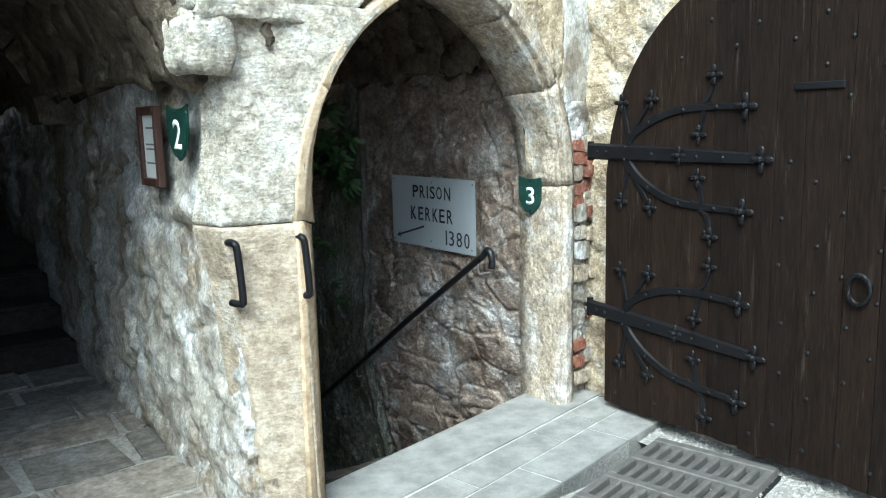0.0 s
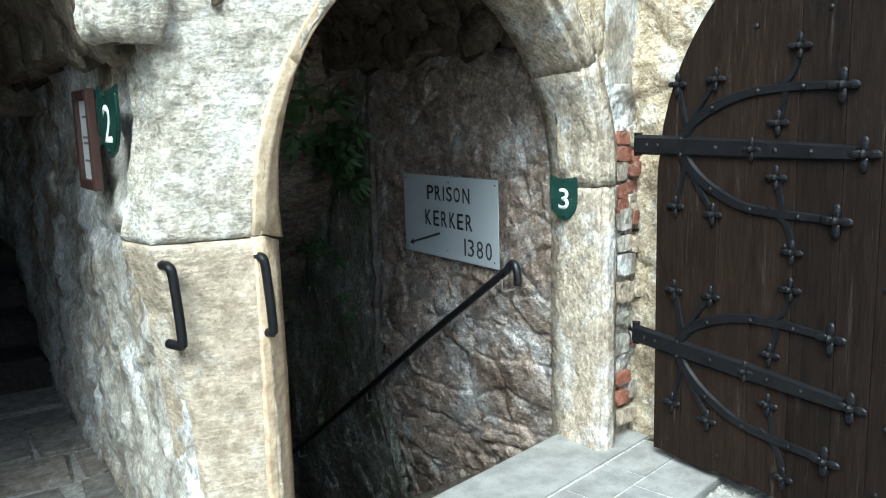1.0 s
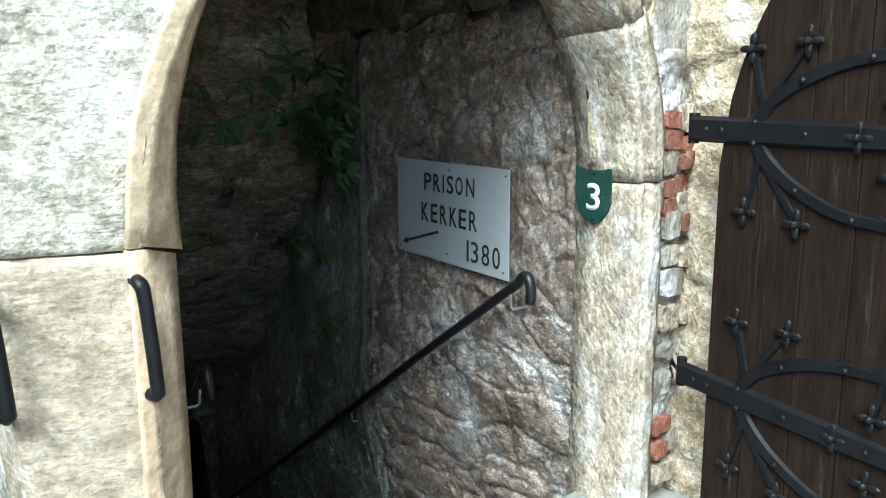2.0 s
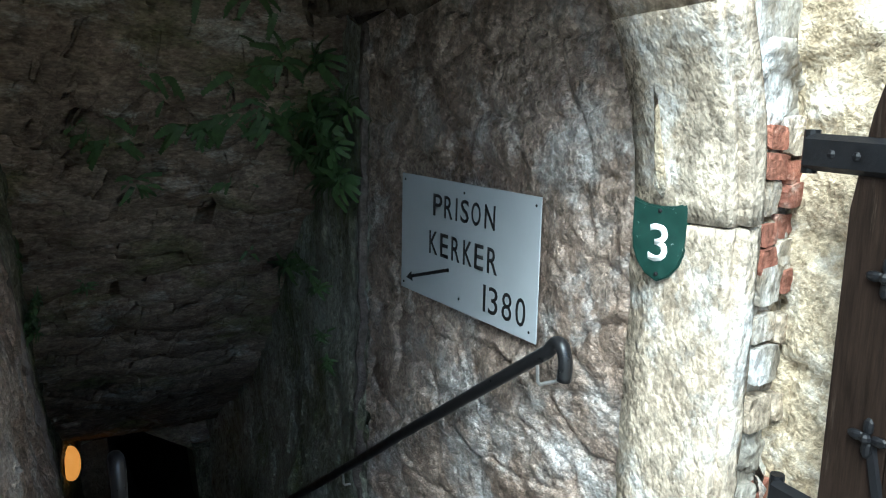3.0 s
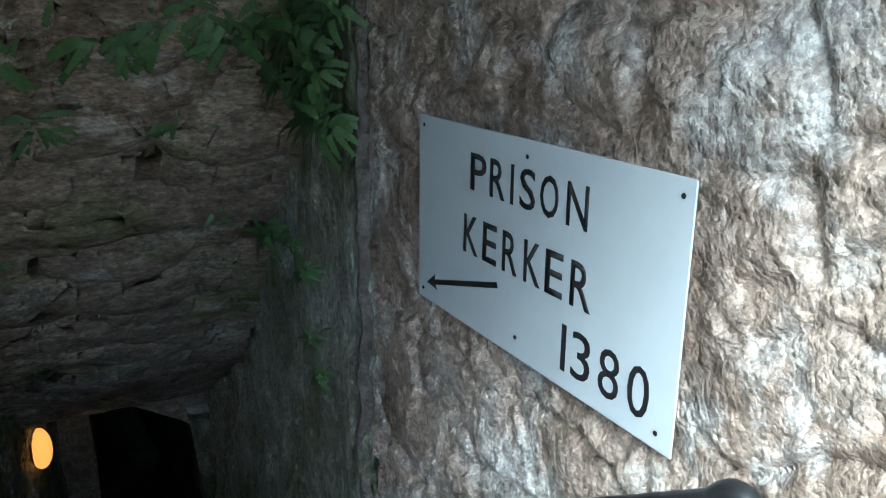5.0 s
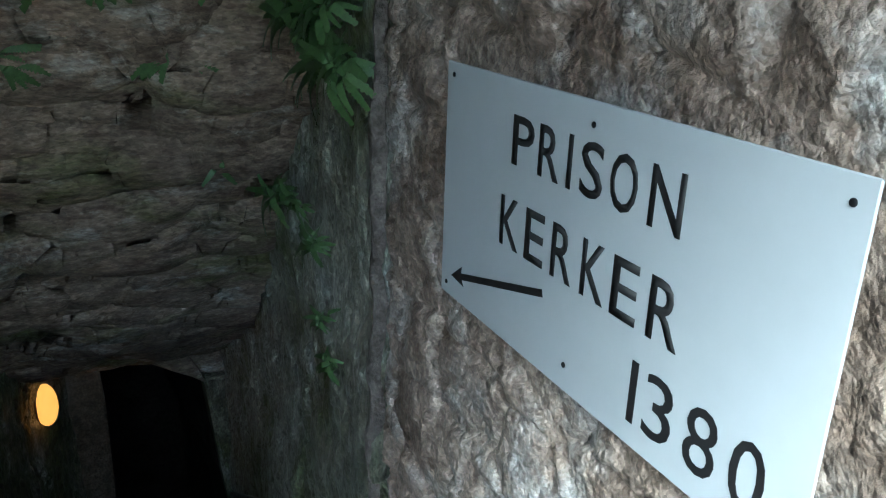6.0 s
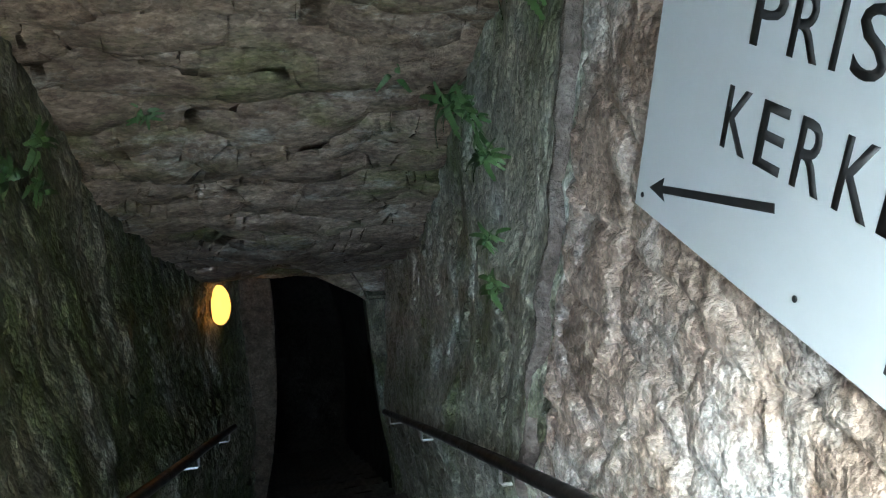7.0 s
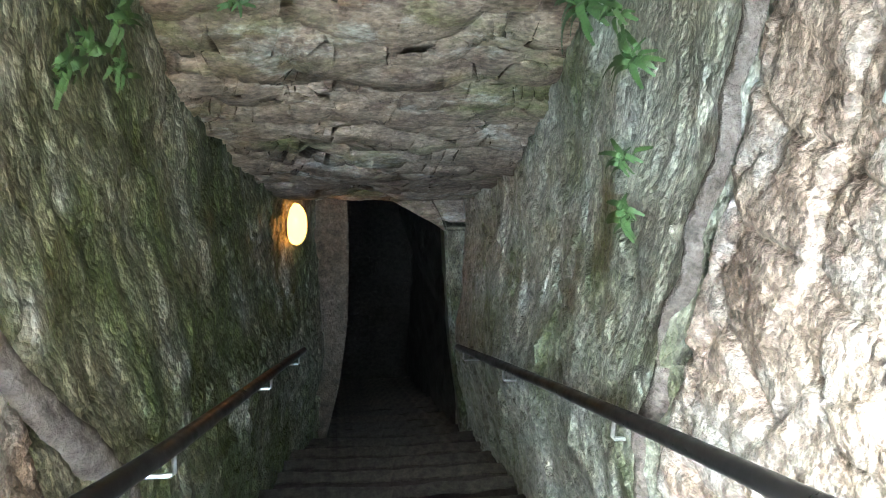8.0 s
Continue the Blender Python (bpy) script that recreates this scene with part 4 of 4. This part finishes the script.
# ---- green number shields ----
def shield(name, label, number, m, w, h, num_w, num_h):
    e = empty(name, label, "number plate")
    e["group"] = "numbered shields"
    pts = [(-0.5, 0.5), (-0.42, 0.47), (-0.25, 0.43), (0.0, 0.415), (0.25, 0.43), (0.42, 0.47), (0.5, 0.5), (0.5, 0.05), (0.47, -0.12), (0.38, -0.28), (0.22, -0.42), (0, -0.5), (-0.22, -0.42), (-0.38, -0.28), (-0.47, -0.12), (-0.5, 0.05)]
    bm = bmesh.new()
    f = bm.faces.new([bm.verts.new((x * w, z * h, 0.0)) for x, z in pts])
    r = bmesh.ops.extrude_face_region(bm, geom=[f])
    for v in r["geom"]:
        if isinstance(v, bmesh.types.BMVert):
            v.co.z -= 0.012
    bmesh.ops.recalc_face_normals(bm, faces=bm.faces)
    bmesh.ops.bevel(bm, geom=[q for q in bm.edges if abs(q.verts[0].co.z) < 1e-6 and abs(q.verts[1].co.z) < 1e-6], offset=0.004, segments=2, affect="EDGES")
    part("plate", bm, M_SHIELD, e)
    t = text_part(number, num_h, num_w, (-num_w / 2, -num_h * 0.55, 0.001), e, M_WHITE, "number", (0, 0, 0))
    for zz in (0.36, -0.40):
        bm = bmesh.new()
        bmesh.ops.create_uvsphere(bm, u_segments=8, v_segments=5, radius=0.006, matrix=Matrix.Translation((0.0, zz * h, 0.001)))
        part("screw", bm, M_IRON, e)
    e.matrix_world = m
    return e


shield("number_shield", "chipped green shield plate with white 3", "3", pose(2.566, 2.452, 1.159, 90, 0, -72), 0.150, 0.210, 0.052, 0.096)
shield("number_shield", "green shield plate with white 2 on rubble wall", "2", pose(0.628, 2.385, 1.553, 90, 0, -86), 0.19, 0.22, 0.075, 0.115)

# framed notice on the rubble wall
nb = empty("framed_notice", "small framed notice with red brown wooden frame", "notice board")
for b in ((0.620, 0.650, 2.63, 2.665, 1.325, 1.665), (0.620, 0.650, 2.845, 2.88, 1.325, 1.665), (0.620, 0.650, 2.665, 2.845, 1.325, 1.36), (0.620, 0.650, 2.665, 2.845, 1.63, 1.665)):
    part("frame_bar", box(bmesh.new(), *b, 0.004), M_FRAME, nb)
part("notice_sheet", box(bmesh.new(), 0.636, 0.646, 2.66, 2.85, 1.355, 1.635), M_PAPER, nb)
for k, (zz, l) in enumerate(((1.57, 0.10), (1.50, 0.13), (1.48, 0.12), (1.42, 0.13))):
    part("print_line", box(bmesh.new(), 0.634, 0.637, 2.755 - l / 2, 2.755 + l / 2, zz, zz + 0.008), M_INK, nb)


# ---- handrails ----
def handrail(name, label, xs, y0, y1, side, brackets):
    """A sloping tube along the wall; xs: function of y; side: +1 for a wall at larger x."""
    e = empty(name, label, "handrail")
    pts = [(xs(y), y, rail_z(y)) for y in np.linspace(y0 + 0.03, y1, 40)]
    elbow = [(xs(y0), y0 - 0.045, rail_z(y0) - 0.085), (xs(y0), y0 - 0.048, rail_z(y0) - 0.03), (xs(y0), y0 - 0.03, rail_z(y0) + 0.012), (xs(y0), y0, rail_z(y0) + 0.012)]
    bm = tube(bmesh.new(), smooth_path(elbow + pts[:1], 4)[:-1] + pts, 0.021, 12)
    part("tube", bm, M_RAIL, e, smooth=True)
    for yy in brackets:
        z = rail_z(yy)
        x = xs(yy)
        bm = tube(bmesh.new(), [(x, yy, z - 0.015), (x + side * 0.004, yy, z - 0.075), (x + side * 0.012, yy, z - 0.085), (x + side * 0.11, yy, z - 0.085)], 0.006, 6)
        part("bracket", bm, M_BRACKET, e)
    return e


handrail("handrail", "dark steel handrail on the brown stair wall", lambda y: float(np.interp(y, [2.7, 3.6, 4.1, 4.84, 5.7, 7.3], [2.487, 2.503, 2.538, 2.572, 2.608, 2.66])), 2.74, 7.2, 1, (2.82, 4.40, 5.78, 6.95))
handrail("handrail", "dark steel handrail on the mossy stair wall", lambda y: float(np.interp(y, [3.1, 3.87, 4.2, 4.78, 6.2, 7.32], [1.36, 1.462, 1.488, 1.515, 1.575, 1.63])), 3.17, 7.3, -1, (3.3, 4.22, 5.75, 7.0))

# ---- bulkhead lamp ----
lamp = empty("wall_lamp", "oval bulkhead lamp glowing warm on rock wall", "lamp")
m = Matrix.Translation((1.595, 7.50, -1.335))
bm = bmesh.new()
bmesh.ops.create_uvsphere(bm, u_segments=24, v_segments=14, radius=1, matrix=m @ Matrix.Diagonal((0.072, 0.10, 0.142, 1)))
part("globe", bm, M_LAMP, lamp, "glowing warm glass globe", smooth=True)
bm = bmesh.new()
bmesh.ops.create_cone(bm, cap_ends=True, segments=24, radius1=0.15, radius2=0.13, depth=0.06, matrix=m @ Matrix.Translation((-0.062, 0.03, 0)) @ Matrix.Rotation(math.pi / 2, 4, "Y") @ Matrix.Diagonal((1, 0.76, 1, 1)))
part("base", bm, M_FRAME, lamp)
bm = tube(bmesh.new(), [(1.545, 7.52, -1.19), (1.535, 7.52, -1.10), (1.52, 7.53, -0.96)], 0.008, 6)
part("cable", bm, M_MORTAR, lamp)
# ---- iron hooks on the pier ----
for u, z0, z1, d, label in ((-0.258, 0.93, 1.155, 0.09, "bent black iron hook on pier corner"), (-0.014, 0.93, 1.155, 0.012, "black iron bar on pier edge")):
    e = empty("iron_staple", label, "hook")
    pts = [fac(u, d + 0.03, z1), fac(u - 0.005, d - 0.02, z1), fac(u, d - 0.03, z1 - 0.03), fac(u + 0.012, d - 0.03, z0 + 0.02), fac(u + 0.01, d - 0.02, z0), fac(u, d + 0.03, z0)]
    part("bar", tube(bmesh.new(), smooth_path([tuple(q) for q in pts], 3), 0.014, 10), M_IRON, e, smooth=True)


# ---- the open door leaf: local frame with s from the hinge, face at x = 0 ----
door = empty("door_leaf", "open arched door of dark oak planks with wrought iron hinges", "door")
DX, DY = 2.765, 2.085
DW = 1.72


def door_top(s):
    t = abs(2 * s / DW - 1)
    return 1.22 + 1.02 * math.sqrt(max(0, 1 - t ** 1.9)) + 0.0


rng = random.Random(3)
edges = [0.0]
while edges[-1] < DW - 0.2:
    edges.append(edges[-1] + rng.uniform(0.13, 0.2))
edges[-1] = DW
for a, b in zip(edges, edges[1:]):
    ss = np.linspace(a + 0.0013, b - 0.0013, 6)
    bottom = 0.02 + rng.uniform(0, 0.015)
    bm = bmesh.new()
    ring = [(s, bottom + 0.004 * math.sin(40 * s)) for s in ss] + [(s, max(door_top(s), 1.0)) for s in ss[::-1]]
    f0 = [bm.verts.new((DX + rng.uniform(0, 0.0), DY - s, z)) for s, z in ring]
    f1 = [bm.verts.new((DX + 0.06, DY - s, z)) for s, z in ring]
    bm.faces.new(f0)
    bm.faces.new(f1[::-1])
    for k in range(len(ring)):
        bm.faces.new((f0[(k + 1) % len(ring)], f0[k], f1[k], f1[(k + 1) % len(ring)]))
    bmesh.ops.recalc_face_normals(bm, faces=bm.faces)
    bmesh.ops.bevel(bm, geom=[e for e in bm.edges if all(abs(v.co.x - DX) < 1e-5 for v in e.verts)], offset=0.0022, segments=1, affect="EDGES")
    part("plank", bm, M_PLANK, door)


def quatrefoil(bm, y, z, r, x):
    """Four petals with pointed tips round a domed rivet."""
    for k in range(4):
        a = k * math.pi / 2
        c = (y + r * 0.72 * math.cos(a), z + r * 0.72 * math.sin(a))
        bmesh.ops.create_uvsphere(bm, u_segments=8, v_segments=5, radius=1, matrix=Matrix.Translation((x, *c)) @ Matrix.Rotation(a, 4, "X") @ Matrix.Diagonal((0.008, r * 0.62, r * 0.34, 1)))
    bmesh.ops.create_uvsphere(bm, u_segments=8, v_segments=5, radius=r * 0.36, matrix=Matrix.Translation((x - 0.006, y, z)))


def hinge(zc, tilt):
    h = new("hinge_strap")
    h.parent = door
    h["label"] = "black wrought iron scroll hinge with quatrefoil tips"
    X0, X1 = DX - 0.012, DX + 0.001
    Z = lambda y, z: zc + z + tilt * (2.2 - y)
    bm = ribbon(bmesh.new(), [(2.20, Z(2.20, 0)), (1.95, Z(1.95, 0)), (1.6, Z(1.6, 0), 0.9), (1.22, Z(1.22, 0), 0.62)], 0.085, X0 - 0.006, X1)
    part("strap", bm, M_IRON, h)
    branches = [
        [(1.95, 0.03), (1.90, 0.095), (1.80, 0.155), (1.66, 0.205), (1.50, 0.225), (1.30, 0.23)],
        [(1.95, -0.03), (1.90, -0.095), (1.80, -0.165), (1.66, -0.22), (1.50, -0.235), (1.30, -0.235)],
    ]
    for br in branches:
        path = smooth_path([(y, Z(y, z), 0) for y, z in br], 5)
        bm = ribbon(bmesh.new(), [(p[0], p[1], 1 - 0.45 * k / len(path)) for k, p in enumerate(path)], 0.055, X0, X1)
        part("branch", bm, M_IRON, h)
    for sg in (1, -1):
        for path in ([(1.93, 0.08), (1.95, 0.15), (1.975, 0.25)], [(1.91, 0.10), (1.86, 0.17), (1.79, 0.265)], [(1.55, 0.215), (1.47, 0.27), (1.44, 0.37)], [(1.49, 0.225), (1.50, 0.16), (1.515, 0.10)]):
            pp = smooth_path([(y, Z(y, sg * z), 0) for y, z in path], 4)
            bm = ribbon(bmesh.new(), [(q[0], q[1]) for q in pp], 0.024, X0 + 0.002, X1)
            part("tendril", bm, M_IRON, h)
            bm = bmesh.new()
            quatrefoil(bm, pp[-1][0], pp[-1][1], 0.036, X0)
            part("quatrefoil", bm, M_IRON, h)
    for y, z in ((1.19, 0.0), (1.275, 0.23), (1.275, -0.235), (1.62, 0.0)):
        bm = bmesh.new()
        quatrefoil(bm, y, Z(y, z), 0.046 if y < 1.5 else 0.035, X0 - 0.003)
        part("quatrefoil", bm, M_IRON, h)
    bm = bmesh.new()
    bmesh.ops.create_cone(bm, cap_ends=True, segments=10, radius1=0.018, radius2=0.018, depth=0.10, matrix=Matrix.Translation((DX + 0.01, 2.2, Z(2.2, 0))))
    part("knuckle", bm, M_IRON, h)


hinge(1.395, -0.02)
hinge(0.545, -0.06)
bm = bmesh.new()
bmesh.ops.create_uvsphere(bm, u_segments=7, v_segments=4, radius=0.011, matrix=Matrix.Diagonal((0.7, 1, 1, 1)))
stud_mesh = bpy.data.meshes.new("stud")
bm.to_mesh(stud_mesh)
bm.free()
stud_mesh.materials.append(M_IRON)
for zc, tilt in ((1.395, -0.02), (0.545, -0.06)):
    for y, z in ((2.13, 0.0), (2.07, 0.0), (1.95, 0.03), (1.95, -0.035), (1.78, 0.0), (1.52, 0.0), (1.38, 0.0), (1.80, 0.155), (1.60, 0.215), (1.42, 0.228), (1.80, -0.165), (1.62, -0.228), (1.42, -0.235)):
        st = new("stud", stud_mesh)
        st.parent, st.location = door, (DX - 0.016, y, zc + z + tilt * (2.2 - y))
for j in range(9):
    for k in range(12):
        s, z = 0.06 + 0.135 * k, 0.10 + 0.235 * j + (0.11 if k % 2 else 0)
        y = DY - s
        near_iron = y > 1.15 and any(abs(z - zc) < 0.42 for zc in (1.39, 0.53)) and rng.random() < 0.85
        if z < door_top(s) - 0.05 and not near_iron and rng.random() < 0.85:
            st = new("stud", stud_mesh)
            st.parent, st.location = door, (DX - 0.001, y + rng.uniform(-0.02, 0.02), z + rng.uniform(-0.025, 0.025))
part("latch_plate", box(bmesh.new(), DX - 0.012, DX, 0.845, 1.055, 1.665, 1.695, 0.003), M_IRON, door)
bm = bmesh.new()
tube(bm, [(DX - 0.02, 0.74 + 0.045 * math.cos(a), 0.87 + 0.06 * math.sin(a)) for a in np.linspace(0, 2 * math.pi, 17)], 0.01, 6)
part("ring_pull", bm, M_IRON, door)

# brick patch and crumbling stones between jamb and hinge
patch = empty("brick_patch", "crumbling red brick patch beside the door hinge", "brickwork", kind="structure")
u, z = mesh_grid(1.815, 2.10, -0.05, 1.66, 0.012)
p = np.stack([FA.x + FD.x * u + FN.x * 0.035, FA.y + FD.y * u + FN.y * 0.035, z], -1)
p = p - np.array(FN) * (stones_disp(p, (9, 9, 11), 0.022, 0.03, 55) + 0.012 * facets(p, 22, 1.0, 56) + 0.010 * fbm(p, 20, 4, 57))[..., None]
grid_object("mortar_bed", p, M_LEFTWALL, 0.02, patch)
rng = random.Random(8)


def patch_stone(name, u0, z0, w, h, d, material, seed):
    """A broken brick or stone, askew in the wall, with chipped faces."""
    bm = bmesh.new()
    bmesh.ops.create_cube(bm, size=1)
    bmesh.ops.subdivide_edges(bm, edges=bm.edges[:], cuts=3, use_grid_fill=True)
    tilt = rng.uniform(-0.10, 0.10)
    for v in bm.verts:
        q = v.co.copy()
        k = 1 - 0.10 * (abs(2 * q.x) ** 6 * abs(2 * q.z) ** 6)
        x, zz = q.x * w * k, q.z * h * k
        n = noise.noise_vector(Vector((x * 28 + seed, zz * 28, q.y * 3 + seed)))
        x, zz = x * math.cos(tilt) - zz * math.sin(tilt) + 0.006 * n.x, zz * math.cos(tilt) + x * math.sin(tilt) + 0.006 * n.z
        v.co = fac(u0 + x, d + 0.06 + q.y * 0.12 + 0.008 * n.y, z0 + zz)
    bmesh.ops.recalc_face_normals(bm, faces=bm.faces)
    part(name, bm, material, patch, smooth=False)


for row, (z0, kinds) in enumerate(((0.10, "ss"), (0.21, "bs"), (0.29, "b"), (0.45, "sb"), (0.70, "ss"), (0.84, "s"), (0.93, "ss"), (1.045, "sb"), (1.12, "bs"), (1.19, "bb"), (1.27, "sb"), (1.34, "bb"), (1.42, "bs"))):
    u0 = 1.845 + rng.uniform(0, 0.02)
    for kind in kinds:
        w, h = (rng.uniform(0.08, 0.12), rng.uniform(0.055, 0.068)) if kind == "b" else (rng.uniform(0.09, 0.14), rng.uniform(0.07, 0.105))
        patch_stone("brick" if kind == "b" else "rubble_stone", u0 + w / 2, z0 + rng.uniform(-0.01, 0.01), w, h, rng.uniform(-0.008, 0.02), M_BRICK if kind == "b" else (M_JAMB, M_LEFTWALL)[row % 2], row * 3.7)
        u0 += w + 0.012

# ---- drain grating ----
grate = empty("drain_grating", "cast iron drain grating in the pavement", "drain grate")
ga, gs = Vector((2.655, 1.63, 0)), Vector((-0.978, -0.21, 0))
gn = Vector((0.21, -0.978, 0))


def gbox(a0, a1, b0, b1, z0, z1, bevel=0.004):
    bm = bmesh.new()
    q = [ga + gs * a + gn * b for a, b in ((a0, b0), (a1, b0), (a1, b1), (a0, b1))]
    lo = [bm.verts.new((v.x, v.y, z0)) for v in q]
    hi = [bm.verts.new((v.x, v.y, z1)) for v in q]
    bm.faces.new(hi)
    bm.faces.new(lo[::-1])
    for k in range(4):
        bm.faces.new((hi[k], hi[(k + 1) % 4], lo[(k + 1) % 4], lo[k]))
    bmesh.ops.recalc_face_normals(bm, faces=bm.faces)
    bmesh.ops.bevel(bm, geom=[e for e in bm.edges if min(v.co.z for v in e.verts) > z1 - 1e-6], offset=bevel, segments=1, affect="EDGES")
    return bm


# black sheet laid on the ground: the shade below the bars as colour
part("shade_sheet", gbox(-0.02, 1.0, -0.02, 0.60, -0.049, -0.046), M_LETTER, grate)
for col in range(4):
    a0 = 0.245 * col
    part("frame_bar", gbox(a0, a0 + 0.05, 0.0, 0.58, -0.045, -0.002), M_GRATE, grate)
    for b0 in (0.0, 0.545):
        part("frame_bar", gbox(a0 + 0.0505, a0 + 0.2445, b0, b0 + 0.035, -0.045, -0.004), M_GRATE, grate)
    for k in range(8):
        b0 = 0.064 + 0.0605 * k
        part("bar", gbox(a0 + 0.0505, a0 + 0.2445, b0, b0 + 0.030, -0.045, -0.006, 0.006), M_GRATE, grate)

# ---- ferns ----
def frond_mesh(seed):
    """A strap-like pinnate frond of unit length along +x, arching over and drooping, with toothed edges."""
    r = random.Random(seed)
    bm = bmesh.new()
    n, droop, bend = 18, r.uniform(0.25, 0.6), r.uniform(-0.25, 0.25)
    prev = None
    for k in range(2 * n + 1):
        t = k / (2 * n)
        c = Vector((t * (1 - 0.15 * droop * t), bend * t * t, 0.22 * math.sin(math.pi * t * 0.9) - droop * t * t))
        w = 0.072 * (0.25 + math.sin(math.pi * min(1, 0.10 + 0.86 * t)) ** 0.7) * (1.0 if k % 2 else 0.66) * r.uniform(0.9, 1.1)
        if t < 0.12:
            w = 0.008
        fw = 0.025 if k % 2 else 0.0
        row = [bm.verts.new(c + Vector((fw, s * w, 0.10 * abs(s) * w - 0.2 * w * s * s))) for s in (1, 0.5, 0, -0.5, -1)]
        if prev:
            for a in range(4):
                bm.faces.new((prev[a], prev[a + 1], row[a + 1], row[a]))
        prev = row
    me = bpy.data.meshes.new("frond")
    bm.to_mesh(me)
    bm.free()
    me.materials.append(M_LEAF)
    me.polygons.foreach_set("use_smooth", [True] * len(me.polygons))
    return me


FRONDS = [frond_mesh(k) for k in range(7)]


def fern(root, out, size, count, seed):
    r = random.Random(seed)
    f = empty("fern", "green fern tuft growing from the damp rock", "fern", root, "ferns on the stair rock")
    o = Vector(out).normalized()
    s = o.cross(Vector((0, 0, 1))).normalized()
    for k in range(count):
        a = -0.35 * math.pi + 1.7 * math.pi * (k + r.uniform(0, 1)) / count
        d = (o * r.uniform(0.35, 0.9) + s * math.cos(a) + Vector((0, 0, 0.75 * math.sin(a) - 0.12))).normalized()
        up = (Vector((0, 0, 0.55)) + o).normalized()
        yv = up.cross(d).normalized()
        zv = d.cross(yv)
        l = size * r.uniform(0.55, 1.0)
        m = Matrix((d, yv, zv)).transposed().to_4x4() @ Matrix.Diagonal((l, l * r.uniform(1.2, 1.7), l, 1))
        ob = new("frond", FRONDS[r.randrange(7)])
        ob.parent = f
        ob.matrix_basis = Matrix.Translation((r.uniform(-0.015, 0.015), r.uniform(-0.015, 0.015), r.uniform(-0.02, 0.02))) @ m
    return f


RW, LW, BK = (-1, -0.25, 0.1), (1, -0.2, 0.1), (0, -1, -0.2)
ferns = [
    ((2.54, 4.93, 1.60), RW, 0.22, 16), ((2.55, 4.62, 1.66), RW, 0.20, 16), ((2.55, 4.60, 1.38), RW, 0.20, 16), ((2.55, 4.78, 1.22), RW, 0.20, 15),
    ((2.55, 4.36, 1.14), RW, 0.17, 14), ((2.55, 4.50, 1.12), RW, 0.17, 14), ((2.55, 4.30, 1.45), RW, 0.14, 10), ((2.55, 4.75, 1.45), RW, 0.2, 14),
    ((2.56, 5.12, 0.60), RW, 0.16, 14), ((2.56, 4.87, 0.64), RW, 0.10, 9), ((2.56, 4.68, 0.57), RW, 0.12, 12), ((2.57, 4.67, 0.31), RW, 0.09, 9), ((2.57, 4.59, 0.20), RW, 0.09, 10),
    ((1.76, 5.05, 1.10), BK, 0.17, 14), ((2.23, 5.05, 1.12), BK, 0.17, 14), ((2.39, 5.33, 0.68), BK, 0.12, 9), ((1.81, 4.74, 1.62), BK, 0.2, 14), ((2.16, 4.72, 1.62), BK, 0.22, 16),
    ((2.36, 4.70, 1.68), BK, 0.22, 16), ((2.07, 4.86, 1.42), BK, 0.18, 14), ((2.30, 4.80, 1.50), BK, 0.2, 14), ((1.95, 4.70, 1.75), BK, 0.2, 14), ((1.55, 5.42, 0.52), BK, 0.08, 7),
    ((1.28, 5.05, 0.54), LW, 0.12, 10), ((1.25, 4.84, 0.52), LW, 0.10, 9), ((1.23, 4.70, 0.51), LW, 0.11, 10), ((1.27, 5.00, 0.42), LW, 0.09, 8), ((1.23, 4.74, 0.06), LW, 0.07, 8), ((1.23, 4.73, -0.02), LW, 0.06, 7), ((1.18, 4.58, 0.83), LW, 0.14, 14),
]
rng = random.Random(21)
for k in range(24):
    z = rng.uniform(1.3, 1.95)
    ferns.append(((rng.uniform(1.55, 2.42), 4.93 - 0.42 * (z - 1.35) - 0.07, z), BK, rng.uniform(0.16, 0.22), 12))
for k in range(6):
    ferns.append(((2.54, rng.uniform(4.35, 5.0), rng.uniform(1.15, 1.9)), RW, rng.uniform(0.14, 0.2), 12))
for k, (root, out, size, count) in enumerate(ferns):
    fern(root, out, size * 0.9, int(count * 1.6), 100 + k)
